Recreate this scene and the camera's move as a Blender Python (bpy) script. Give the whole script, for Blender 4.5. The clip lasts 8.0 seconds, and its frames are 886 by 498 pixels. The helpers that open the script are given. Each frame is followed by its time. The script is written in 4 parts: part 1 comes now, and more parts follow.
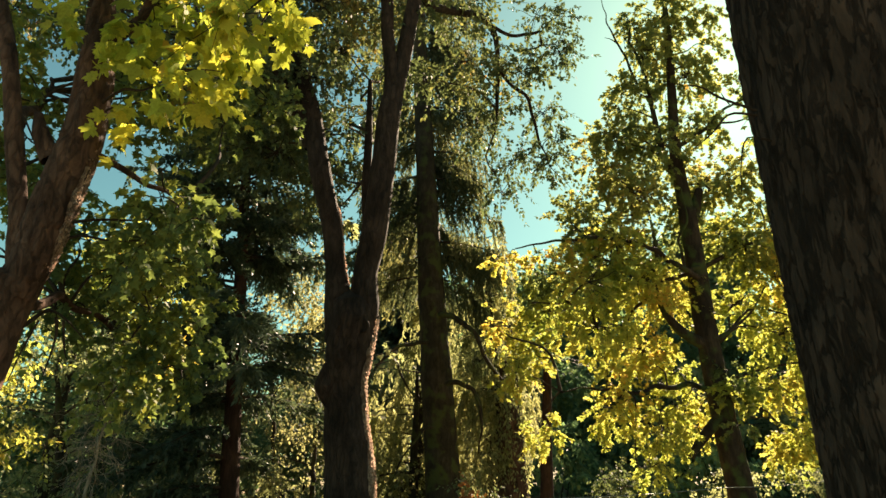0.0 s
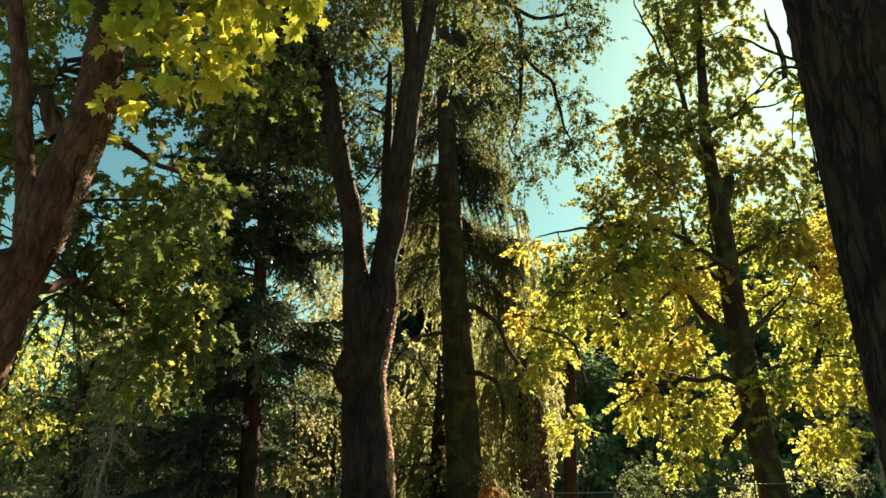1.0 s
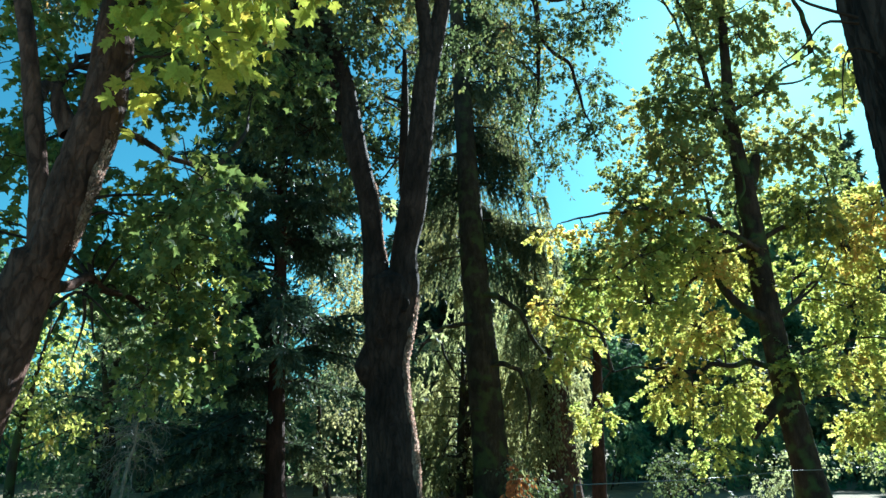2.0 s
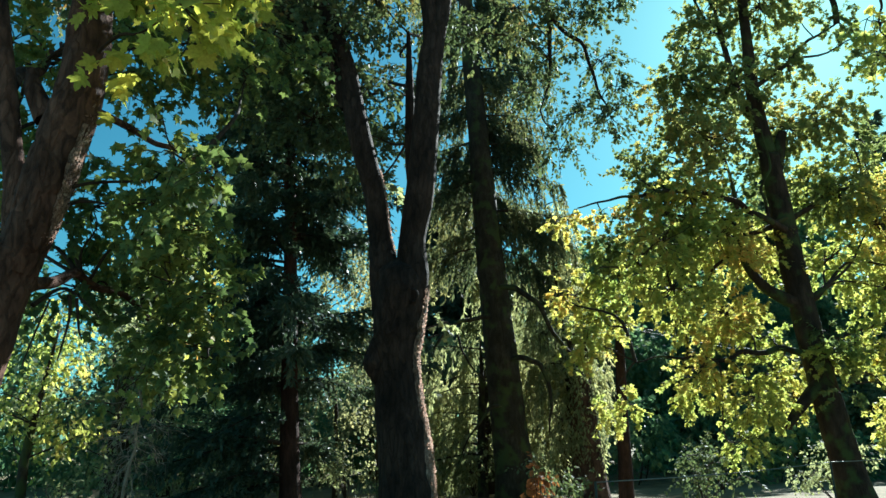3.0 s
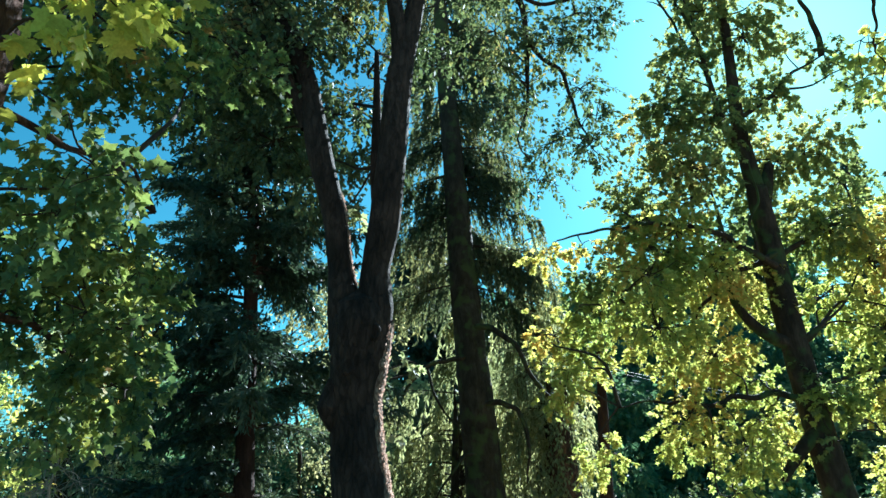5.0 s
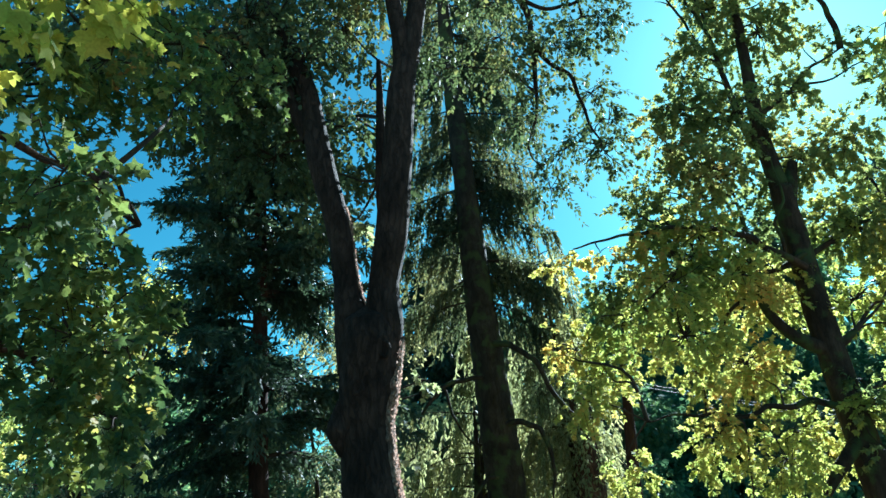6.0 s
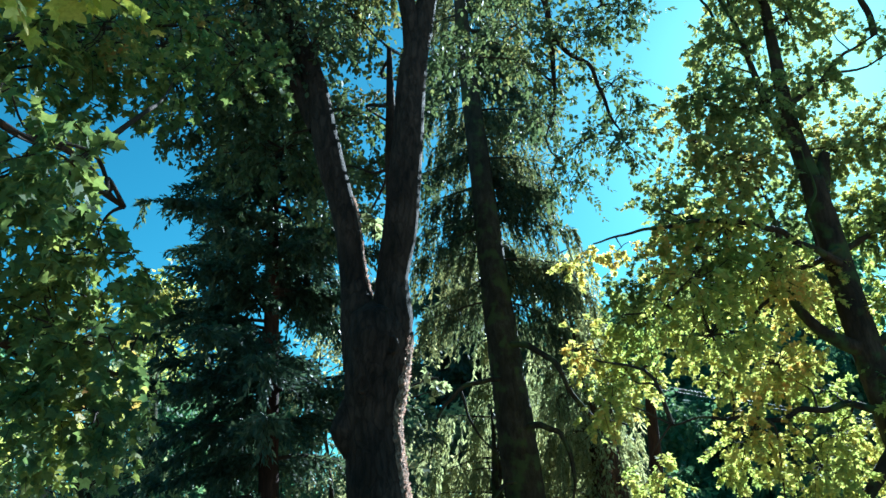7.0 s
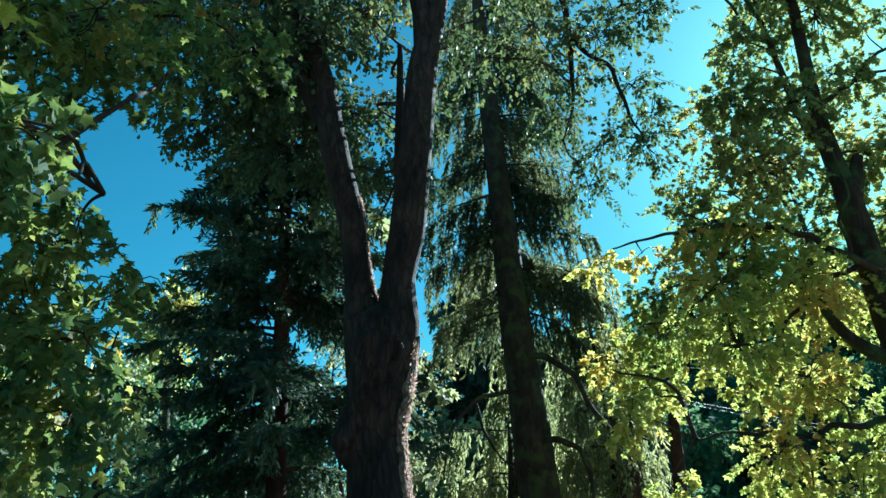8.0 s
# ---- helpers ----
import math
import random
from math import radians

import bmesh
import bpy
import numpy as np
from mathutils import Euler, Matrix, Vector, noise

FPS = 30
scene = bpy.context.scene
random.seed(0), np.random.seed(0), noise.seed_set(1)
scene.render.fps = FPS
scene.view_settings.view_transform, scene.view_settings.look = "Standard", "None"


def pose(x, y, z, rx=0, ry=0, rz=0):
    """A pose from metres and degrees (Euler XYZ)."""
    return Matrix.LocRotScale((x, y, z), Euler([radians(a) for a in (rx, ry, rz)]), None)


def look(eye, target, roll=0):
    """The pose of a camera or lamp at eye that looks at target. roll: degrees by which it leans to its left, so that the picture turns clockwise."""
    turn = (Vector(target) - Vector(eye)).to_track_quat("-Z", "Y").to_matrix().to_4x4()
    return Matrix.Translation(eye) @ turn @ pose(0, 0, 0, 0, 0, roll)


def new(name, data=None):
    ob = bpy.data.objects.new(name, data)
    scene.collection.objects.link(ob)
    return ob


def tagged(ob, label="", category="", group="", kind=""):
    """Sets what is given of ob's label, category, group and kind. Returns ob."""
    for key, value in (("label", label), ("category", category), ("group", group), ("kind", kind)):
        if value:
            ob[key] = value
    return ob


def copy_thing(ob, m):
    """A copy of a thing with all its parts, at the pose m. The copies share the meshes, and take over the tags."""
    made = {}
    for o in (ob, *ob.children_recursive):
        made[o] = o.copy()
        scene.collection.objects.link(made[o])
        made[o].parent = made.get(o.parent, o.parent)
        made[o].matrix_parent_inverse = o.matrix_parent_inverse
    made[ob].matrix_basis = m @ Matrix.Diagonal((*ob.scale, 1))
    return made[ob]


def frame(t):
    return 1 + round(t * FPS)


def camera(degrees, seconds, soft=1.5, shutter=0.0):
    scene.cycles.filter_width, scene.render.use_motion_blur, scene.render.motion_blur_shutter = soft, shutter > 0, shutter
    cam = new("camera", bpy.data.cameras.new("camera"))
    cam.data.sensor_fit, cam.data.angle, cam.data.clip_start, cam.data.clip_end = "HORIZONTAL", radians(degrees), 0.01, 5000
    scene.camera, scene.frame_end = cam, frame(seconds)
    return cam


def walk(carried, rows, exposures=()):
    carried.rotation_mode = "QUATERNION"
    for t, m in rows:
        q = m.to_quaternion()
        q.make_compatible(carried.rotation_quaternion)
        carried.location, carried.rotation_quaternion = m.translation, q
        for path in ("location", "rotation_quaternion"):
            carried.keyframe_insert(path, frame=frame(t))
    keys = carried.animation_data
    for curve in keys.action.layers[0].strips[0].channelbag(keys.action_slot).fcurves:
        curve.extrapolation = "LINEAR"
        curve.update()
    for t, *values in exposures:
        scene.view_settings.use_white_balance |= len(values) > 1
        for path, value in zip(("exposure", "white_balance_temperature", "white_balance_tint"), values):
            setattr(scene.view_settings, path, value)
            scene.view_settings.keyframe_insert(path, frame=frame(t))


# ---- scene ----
cam = camera(64.1, 8.0, 1.5)
METRES, EYE, TILT, LEAN, TURN = 4.0, 1.6, 16.0, 0.0, 0.0
PATH = [
    (0, (0.014, 0.022, 1.574), (0.008, 1.941, 2.14), 0.4),
    (0.5, (0.081, 0.239, 1.568), (0.038, 2.158, 2.13), 0.5),
    (1, (0.06, 0.4, 1.558), (-0.013, 2.322, 2.104), 1.1),
    (1.5, (0.018, 0.576, 1.583), (-0.077, 2.501, 2.117), 0.8),
    (2, (0.041, 0.632, 1.569), (-0.089, 2.558, 2.093), -0.0),
    (2.2, (0.091, 0.702, 1.538), (-0.06, 2.626, 2.061), -0.4),
    (3.3, (0.181, 1.36, 1.553), (-0.009, 3.282, 2.073), -1.2),
    (3.5, (0.183, 1.391, 1.55), (0.017, 3.31, 2.085), -0.8),
    (4, (0.205, 1.679, 1.572), (0.054, 3.597, 2.121), -0.7),
    (4.5, (0.276, 1.948, 1.628), (0.136, 3.855, 2.214), -0.7),
    (5.8, (0.276, 2.8, 1.651), (0.132, 4.67, 2.346), -2.8),
    (6, (0.312, 2.862, 1.653), (0.143, 4.728, 2.352), -3.0),
    (6.5, (0.335, 3.173, 1.618), (0.13, 5.033, 2.323), -2.8),
    (7, (0.397, 3.395, 1.637), (0.168, 5.249, 2.354), -2.4),
    (7.5, (0.459, 3.665, 1.666), (0.203, 5.507, 2.402), -1.8),
    (8, (0.507, 3.908, 1.62), (0.218, 5.736, 2.379), -1.4),
]
LIGHT = [(0.0, 2.0, 6500, 21), (1.0, 1.98, 6300, 18), (1.5, 2.05, 4650, 8), (2.2, 2.03, 4280, 8), (3.5, 1.62, 4550, 6), (4.5, 2.1, 4280, 7),
         (6.0, 1.95, 4080, 6), (7.0, 1.98, 4000, 5), (8.0, 1.8, 4000, 2)]
walk(cam, [(t, look(eye, target, roll)) for t, eye, target, roll in PATH], LIGHT)

# ---- light ----
SUN_AZ, SUN_EL = radians(25.5), radians(31.5)     # right of straight ahead, above the horizon
world = bpy.data.worlds.new("sky")
scene.world = world
world.use_nodes = True
wn = world.node_tree
wn.nodes.clear()
sky = wn.nodes.new("ShaderNodeTexSky")
sky.sky_type, sky.sun_disc = "NISHITA", False
sky.sun_elevation, sky.sun_rotation = SUN_EL, SUN_AZ
sky.air_density, sky.dust_density, sky.ozone_density = 1.0, 0.5, 1.2
tint = wn.nodes.new("ShaderNodeMix")
tint.data_type, tint.blend_type = "RGBA", "MULTIPLY"
tint.inputs["Factor"].default_value = 1.0
tint.inputs["B"].default_value = (0.62, 1.0, 0.66, 1)
back = wn.nodes.new("ShaderNodeBackground")
back.inputs["Strength"].default_value = 0.033
wout = wn.nodes.new("ShaderNodeOutputWorld")
wn.links.new(sky.outputs["Color"], tint.inputs["A"])
wn.links.new(tint.outputs["Result"], back.inputs["Color"])
wn.links.new(back.outputs["Background"], wout.inputs["Surface"])

sun = new("sun", bpy.data.lights.new("sun", "SUN"))
sun.data.energy, sun.data.angle, sun.data.color = 4.9, radians(0.55), (1.0, 0.83, 0.54)
sun_way = Vector((math.sin(SUN_AZ) * math.cos(SUN_EL), math.cos(SUN_AZ) * math.cos(SUN_EL), math.sin(SUN_EL)))
sun.matrix_world = look(sun_way * 60, (0, 0, 0))

# ---- materials ----


def material(name):
    m = bpy.data.materials.new(name)
    m.use_nodes = True
    nt = m.node_tree
    nt.nodes.clear()
    return m, nt


def node(nt, kind, **values):
    n = nt.nodes.new(kind)
    for key, value in values.items():
        if key in n.inputs:
            n.inputs[key].default_value = value
    return n


def ramp(nt, source, stops):
    r = nt.nodes.new("ShaderNodeValToRGB")
    while len(r.color_ramp.elements) < len(stops):
        r.color_ramp.elements.new(0.5)
    for e, (p, c) in zip(r.color_ramp.elements, stops):
        e.position, e.color = p, (*c, 1)
    nt.links.new(source, r.inputs["Fac"])
    return r


def leaf_material(name, stops, glow, share=0.5, patch=0.45, per_object=False, rough=0.6, shine=0.22):
    """Thin leaves: a reflecting face and light that shines through. stops: colours from leaf to leaf."""
    m, nt = material(name)
    co = nt.nodes.new("ShaderNodeTexCoord")
    noi = node(nt, "ShaderNodeTexNoise", Scale=patch, Detail=3.0)
    nt.links.new(co.outputs["Object"], noi.inputs["Vector"])
    if per_object:
        info = nt.nodes.new("ShaderNodeObjectInfo")
        rnd = info.outputs["Random"]
    else:
        geo = nt.nodes.new("ShaderNodeNewGeometry")
        rnd = geo.outputs["Random Per Island"]
    mix = nt.nodes.new("ShaderNodeMath")
    mix.operation = "MULTIPLY_ADD"
    mix.inputs[1].default_value = 0.95 if per_object else 0.45
    nt.links.new(rnd, mix.inputs[0])
    sub = nt.nodes.new("ShaderNodeMath")
    sub.operation = "MULTIPLY_ADD"
    sub.inputs[1].default_value, sub.inputs[2].default_value = (0.0, 0.03) if per_object else (1.7, -0.58)
    nt.links.new(noi.outputs["Fac"], sub.inputs[0])
    nt.links.new(sub.outputs[0], mix.inputs[2])
    col = ramp(nt, mix.outputs[0], stops)
    fine = node(nt, "ShaderNodeTexNoise", Scale=38.0, Detail=4.0)
    nt.links.new(co.outputs["Object"], fine.inputs["Vector"])
    spot = nt.nodes.new("ShaderNodeMix")
    spot.data_type, spot.blend_type = "RGBA", "MULTIPLY"
    spot.inputs["Factor"].default_value = 0.5
    shade = ramp(nt, fine.outputs["Fac"], [(0.3, (0.55, 0.5, 0.4)), (0.6, (1, 1, 1))])
    nt.links.new(col.outputs["Color"], spot.inputs["A"])
    nt.links.new(shade.outputs["Color"], spot.inputs["B"])
    body = node(nt, "ShaderNodeBsdfPrincipled", Roughness=rough)
    body.inputs["Specular IOR Level"].default_value = shine
    nt.links.new(spot.outputs["Result"], body.inputs["Base Color"])
    thin = nt.nodes.new("ShaderNodeBsdfTranslucent")
    warm = nt.nodes.new("ShaderNodeMix")
    warm.data_type, warm.blend_type = "RGBA", "MULTIPLY"
    warm.inputs["Factor"].default_value = 1.0
    warm.inputs["B"].default_value = (*glow, 1)
    nt.links.new(spot.outputs["Result"], warm.inputs["A"])
    nt.links.new(warm.outputs["Result"], thin.inputs["Color"])
    both = node(nt, "ShaderNodeMixShader", Fac=share)
    nt.links.new(body.outputs["BSDF"], both.inputs[1])
    nt.links.new(thin.outputs["BSDF"], both.inputs[2])
    out = nt.nodes.new("ShaderNodeOutputMaterial")
    nt.links.new(both.outputs["Shader"], out.inputs["Surface"])
    return m


def bark_material(name, dark, pale, scale=9.0, stretch=0.22, bump=0.5, moss=None, depth=0.02, crackle=0.35):
    """Bark: streaks that run up the stem, blotches, cracks, and moss where given."""
    m, nt = material(name)
    co = nt.nodes.new("ShaderNodeNewGeometry")
    mp = nt.nodes.new("ShaderNodeMapping")
    mp.inputs["Scale"].default_value = (1, 1, stretch)
    nt.links.new(co.outputs["Position"], mp.inputs["Vector"])
    streak = node(nt, "ShaderNodeTexNoise", Scale=scale, Detail=8.0, Roughness=0.65, Distortion=0.6)
    nt.links.new(mp.outputs["Vector"], streak.inputs["Vector"])
    blotch = node(nt, "ShaderNodeTexNoise", Scale=1.6, Detail=4.0)
    nt.links.new(co.outputs["Position"], blotch.inputs["Vector"])
    crack = nt.nodes.new("ShaderNodeTexVoronoi")
    crack.feature = "DISTANCE_TO_EDGE"
    crack.inputs["Scale"].default_value = scale * 1.1
    warp = nt.nodes.new("ShaderNodeMix")
    warp.data_type, warp.blend_type = "RGBA", "ADD"
    warp.inputs["Factor"].default_value = 0.2
    nt.links.new(mp.outputs["Vector"], warp.inputs["A"])
    nt.links.new(streak.outputs["Color"], warp.inputs["B"])
    nt.links.new(warp.outputs["Result"], crack.inputs["Vector"])
    col = ramp(nt, streak.outputs["Fac"], [(0.3, dark), (0.72, pale)])
    lich = ramp(nt, blotch.outputs["Fac"], [(0.42, (0.62, 0.6, 0.56)), (0.66, (1.12, 1.1, 1.05))])
    mul = nt.nodes.new("ShaderNodeMix")
    mul.data_type, mul.blend_type = "RGBA", "MULTIPLY"
    mul.inputs["Factor"].default_value = 1.0
    nt.links.new(col.outputs["Color"], mul.inputs["A"])
    nt.links.new(lich.outputs["Color"], mul.inputs["B"])
    deep = ramp(nt, crack.outputs["Distance"], [(0.0, (1 - crackle,) * 3), (0.1, (1, 1, 1))])
    line = nt.nodes.new("ShaderNodeMix")
    line.data_type, line.blend_type = "RGBA", "MULTIPLY"
    line.inputs["Factor"].default_value = 1.0
    nt.links.new(mul.outputs["Result"], line.inputs["A"])
    nt.links.new(deep.outputs["Color"], line.inputs["B"])
    last = line.outputs["Result"]
    if moss:
        grow = node(nt, "ShaderNodeTexNoise", Scale=2.7, Detail=6.0)
        nt.links.new(co.outputs["Position"], grow.inputs["Vector"])
        where = ramp(nt, grow.outputs["Fac"], [(0.5, (0, 0, 0)), (0.62, (1, 1, 1))])
        mm = nt.nodes.new("ShaderNodeMix")
        mm.data_type = "RGBA"
        mm.inputs["B"].default_value = (*moss, 1)
        nt.links.new(where.outputs["Color"], mm.inputs["Factor"])
        nt.links.new(last, mm.inputs["A"])
        last = mm.outputs["Result"]
    crisp = ramp(nt, crack.outputs["Distance"], [(0.0, (0, 0, 0)), (0.12, (1, 1, 1))])
    add = nt.nodes.new("ShaderNodeMath")
    add.operation = "MULTIPLY_ADD"
    add.inputs[1].default_value = 0.5
    nt.links.new(crisp.outputs["Color"], add.inputs[0])
    nt.links.new(streak.outputs["Fac"], add.inputs[2])
    bp = node(nt, "ShaderNodeBump", Strength=bump, Distance=depth)
    nt.links.new(add.outputs[0], bp.inputs["Height"])
    body = node(nt, "ShaderNodeBsdfPrincipled", Roughness=0.88)
    body.inputs["Specular IOR Level"].default_value = 0.25
    nt.links.new(last, body.inputs["Base Color"])
    nt.links.new(bp.outputs["Normal"], body.inputs["Normal"])
    out = nt.nodes.new("ShaderNodeOutputMaterial")
    nt.links.new(body.outputs["BSDF"], out.inputs["Surface"])
    return m


def plain_material(name, a, b, scale, rough=0.8, metal=0.0, bump=0.3):
    m, nt = material(name)
    co = nt.nodes.new("ShaderNodeTexCoord")
    big = node(nt, "ShaderNodeTexNoise", Scale=scale, Detail=8.0, Roughness=0.7)
    nt.links.new(co.outputs["Object"], big.inputs["Vector"])
    col = ramp(nt, big.outputs["Fac"], [(0.32, a), (0.68, b)])
    fine = node(nt, "ShaderNodeTexNoise", Scale=scale * 14, Detail=4.0)
    nt.links.new(co.outputs["Object"], fine.inputs["Vector"])
    bp = node(nt, "ShaderNodeBump", Strength=bump, Distance=0.02)
    nt.links.new(fine.outputs["Fac"], bp.inputs["Height"])
    body = node(nt, "ShaderNodeBsdfPrincipled", Roughness=rough, Metallic=metal)
    nt.links.new(col.outputs["Color"], body.inputs["Base Color"])
    nt.links.new(bp.outputs["Normal"], body.inputs["Normal"])
    out = nt.nodes.new("ShaderNodeOutputMaterial")
    nt.links.new(body.outputs["BSDF"], out.inputs["Surface"])
    return m


GOLD = [(0.05, (0.19, 0.235, 0.075)), (0.33, (0.32, 0.355, 0.105)), (0.7, (0.46, 0.42, 0.12)), (0.94, (0.52, 0.32, 0.09))]
# greener and darker than LEMON: shade in the lower crown put into the colour
SHADED = [(0.1, (0.09, 0.135, 0.07)), (0.5, (0.19, 0.235, 0.085)), (0.87, (0.38, 0.37, 0.105)), (0.99, (0.52, 0.3, 0.09))]
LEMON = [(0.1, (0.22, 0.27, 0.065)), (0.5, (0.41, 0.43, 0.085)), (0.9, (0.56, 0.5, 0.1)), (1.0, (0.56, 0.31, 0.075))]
M_LEAF_MAPLE = leaf_material("big_maple_leaf", LEMON, (1.75, 1.75, 0.9), 0.58, 0.5)
M_LEAF_SHADED = leaf_material("shaded_green_maple_leaf", SHADED, (1.55, 1.55, 0.9), 0.5, 0.5)
M_LEAF_MAPLE_ONE = leaf_material("big_maple_single_leaf", LEMON, (1.75, 1.75, 0.9), 0.58, 0.5, True)
M_LEAF_GOLD = leaf_material("golden_maple_leaf", GOLD, (1.7, 1.72, 1.1), 0.66, 0.4)
M_LEAF_GOLD_ONE = leaf_material("golden_maple_single_leaf", GOLD, (1.7, 1.72, 1.1), 0.66, 0.4, True)
UPPER = [(0.05, (0.12, 0.16, 0.08)), (0.45, (0.23, 0.27, 0.105)), (0.82, (0.39, 0.375, 0.125)), (0.97, (0.47, 0.32, 0.105))]
M_LEAF_UPPER = leaf_material("olive_gold_maple_leaf", UPPER, (1.45, 1.45, 1.05), 0.57, 0.4)
M_LEAF_OAK = leaf_material("small_green_leaf", [(0.1, (0.08, 0.11, 0.07)), (0.6, (0.155, 0.185, 0.095)), (0.85, (0.31, 0.28, 0.11)), (0.98, (0.45, 0.26, 0.1))],
                           (1.3, 1.35, 0.85), 0.42, 0.35)
M_LEAF_WOOD = leaf_material("woodland_leaf", [(0.1, (0.077, 0.14, 0.098)), (0.6, (0.168, 0.252, 0.14)), (0.95, (0.364, 0.392, 0.154))], (1.3, 1.4, 1.0), 0.5, 0.15)
M_LEAF_SHRUB = leaf_material("shrub_leaf", [(0.1, (0.16, 0.19, 0.115)), (0.6, (0.34, 0.36, 0.21)), (0.95, (0.5, 0.45, 0.26))], (1.5, 1.5, 1.05), 0.6, 0.4)
M_LEAF_KHAKI = leaf_material("khaki_leaf", [(0.1, (0.15, 0.165, 0.1)), (0.6, (0.33, 0.33, 0.19)), (0.95, (0.5, 0.44, 0.25))], (1.55, 1.5, 1.05), 0.62, 0.4)
# flakes coloured pale to imitate sun on rough bark
M_FLAKE = leaf_material("sunlit_bark_flake", [(0.1, (0.28, 0.18, 0.14)), (0.6, (0.55, 0.39, 0.31)), (0.95, (0.75, 0.58, 0.48))], (1.1, 1.05, 1.0), 0.55, 6.0)
M_LEAF_RUST = leaf_material("rusty_leaf", [(0.1, (0.2, 0.1, 0.04)), (0.6, (0.36, 0.16, 0.06)), (0.95, (0.42, 0.25, 0.06))], (1.3, 1.2, 0.8), 0.45, 0.8)
M_NEEDLE = leaf_material("dark_needles", [(0.1, (0.045, 0.07, 0.058)), (0.6, (0.09, 0.125, 0.09)), (0.95, (0.22, 0.225, 0.14))], (1.5, 1.5, 1.0), 0.42, 0.3, rough=0.48, shine=0.32)
M_NEEDLE_OLIVE = leaf_material("olive_needles", [(0.1, (0.15, 0.17, 0.1)), (0.5, (0.31, 0.32, 0.19)), (0.9, (0.5, 0.46, 0.28))], (1.5, 1.5, 1.0), 0.64, 0.3)
M_NEEDLE_MID = leaf_material("grey_olive_needles", [(0.1, (0.052, 0.075, 0.055)), (0.55, (0.12, 0.135, 0.085)), (0.95, (0.29, 0.265, 0.14))], (1.5, 1.5, 0.9), 0.5, 0.3)
M_BARK_MAIN = bark_material("smooth_grey_brown_bark", (0.022, 0.014, 0.011), (0.09, 0.056, 0.044), 10.0, 0.3, 0.9, None, 0.025, 0.4)
M_BARK_NEAR = bark_material("furrowed_red_brown_bark", (0.036, 0.025, 0.02), (0.115, 0.078, 0.062), 11.0, 0.2, 1.0, None, 0.045, 0.3)
M_BARK_CONIFER = bark_material("reddish_conifer_bark", (0.03, 0.014, 0.01), (0.11, 0.052, 0.038), 14.0, 0.2, 0.7)
M_BARK_SPRUCE = bark_material("grey_spruce_bark", (0.028, 0.02, 0.014), (0.09, 0.065, 0.042), 11.0, 0.3, 0.6, (0.07, 0.075, 0.022))
M_BARK_GOLD = bark_material("mossy_maple_bark", (0.02, 0.013, 0.009), (0.08, 0.052, 0.034), 10.0, 0.25, 0.6, (0.06, 0.075, 0.02))
M_BARK_MAPLE = bark_material("flaky_maple_bark", (0.03, 0.015, 0.012), (0.23, 0.125, 0.09), 8.0, 0.35, 0.9, None, 0.03, 0.2)
# bark as bright as in sunshine, the light being in the colour
M_STRIP = bark_material("sunlit_bark_strip", (0.36, 0.21, 0.15), (0.8, 0.58, 0.45), 16.0, 0.6, 1.0, None, 0.05, 0.7)
M_TWIG = bark_material("twig_bark", (0.035, 0.025, 0.02), (0.1, 0.07, 0.05), 20.0, 0.4, 0.3)
M_DEAD = bark_material("bleached_dead_wood", (0.3, 0.23, 0.18), (0.6, 0.48, 0.38), 18.0, 0.3, 0.4)
M_GROUND = plain_material("leaf_litter_and_grass", (0.09, 0.08, 0.035), (0.26, 0.19, 0.09), 2.1, 0.95, 0, 0.8)
M_WIRE = plain_material("weathered_steel_wire", (0.1, 0.095, 0.085), (0.24, 0.22, 0.2), 9.0, 0.55, 0.7, 0.1)
M_POST = plain_material("dark_green_painted_steel", (0.02, 0.028, 0.022), (0.05, 0.06, 0.048), 9.0, 0.6, 0.0, 0.1)
M_SHED = plain_material("weathered_grey_boards", (0.3, 0.33, 0.34), (0.44, 0.47, 0.47), 2.0, 0.8)
M_ROOF = plain_material("dark_felt_roof", (0.04, 0.04, 0.045), (0.09, 0.085, 0.085), 3.0, 0.9)

# ---- builders ----
rng = np.random.default_rng(11)


def unit(v):
    v = np.asarray(v, float)
    return v / np.maximum(np.linalg.norm(v, axis=-1, keepdims=True), 1e-9)


def bend(pts, n):
    """n points on a smooth curve through pts."""
    p = np.asarray(pts, float)
    if len(p) < 3:
        return p[0] + (p[-1] - p[0]) * np.linspace(0, 1, n)[:, None]
    q = np.vstack([2 * p[0] - p[1], p, 2 * p[-1] - p[-2]])
    s = np.linspace(0, len(p) - 1 - 1e-6, n)
    i = s.astype(int)
    f = (s - i)[:, None]
    a, b, c, d = q[i], q[i + 1], q[i + 2], q[i + 3]
    return 0.5 * (2 * b + (c - a) * f + (2 * a - 5 * b + 4 * c - d) * f * f + (3 * b - a - 3 * c + d) * f ** 3)


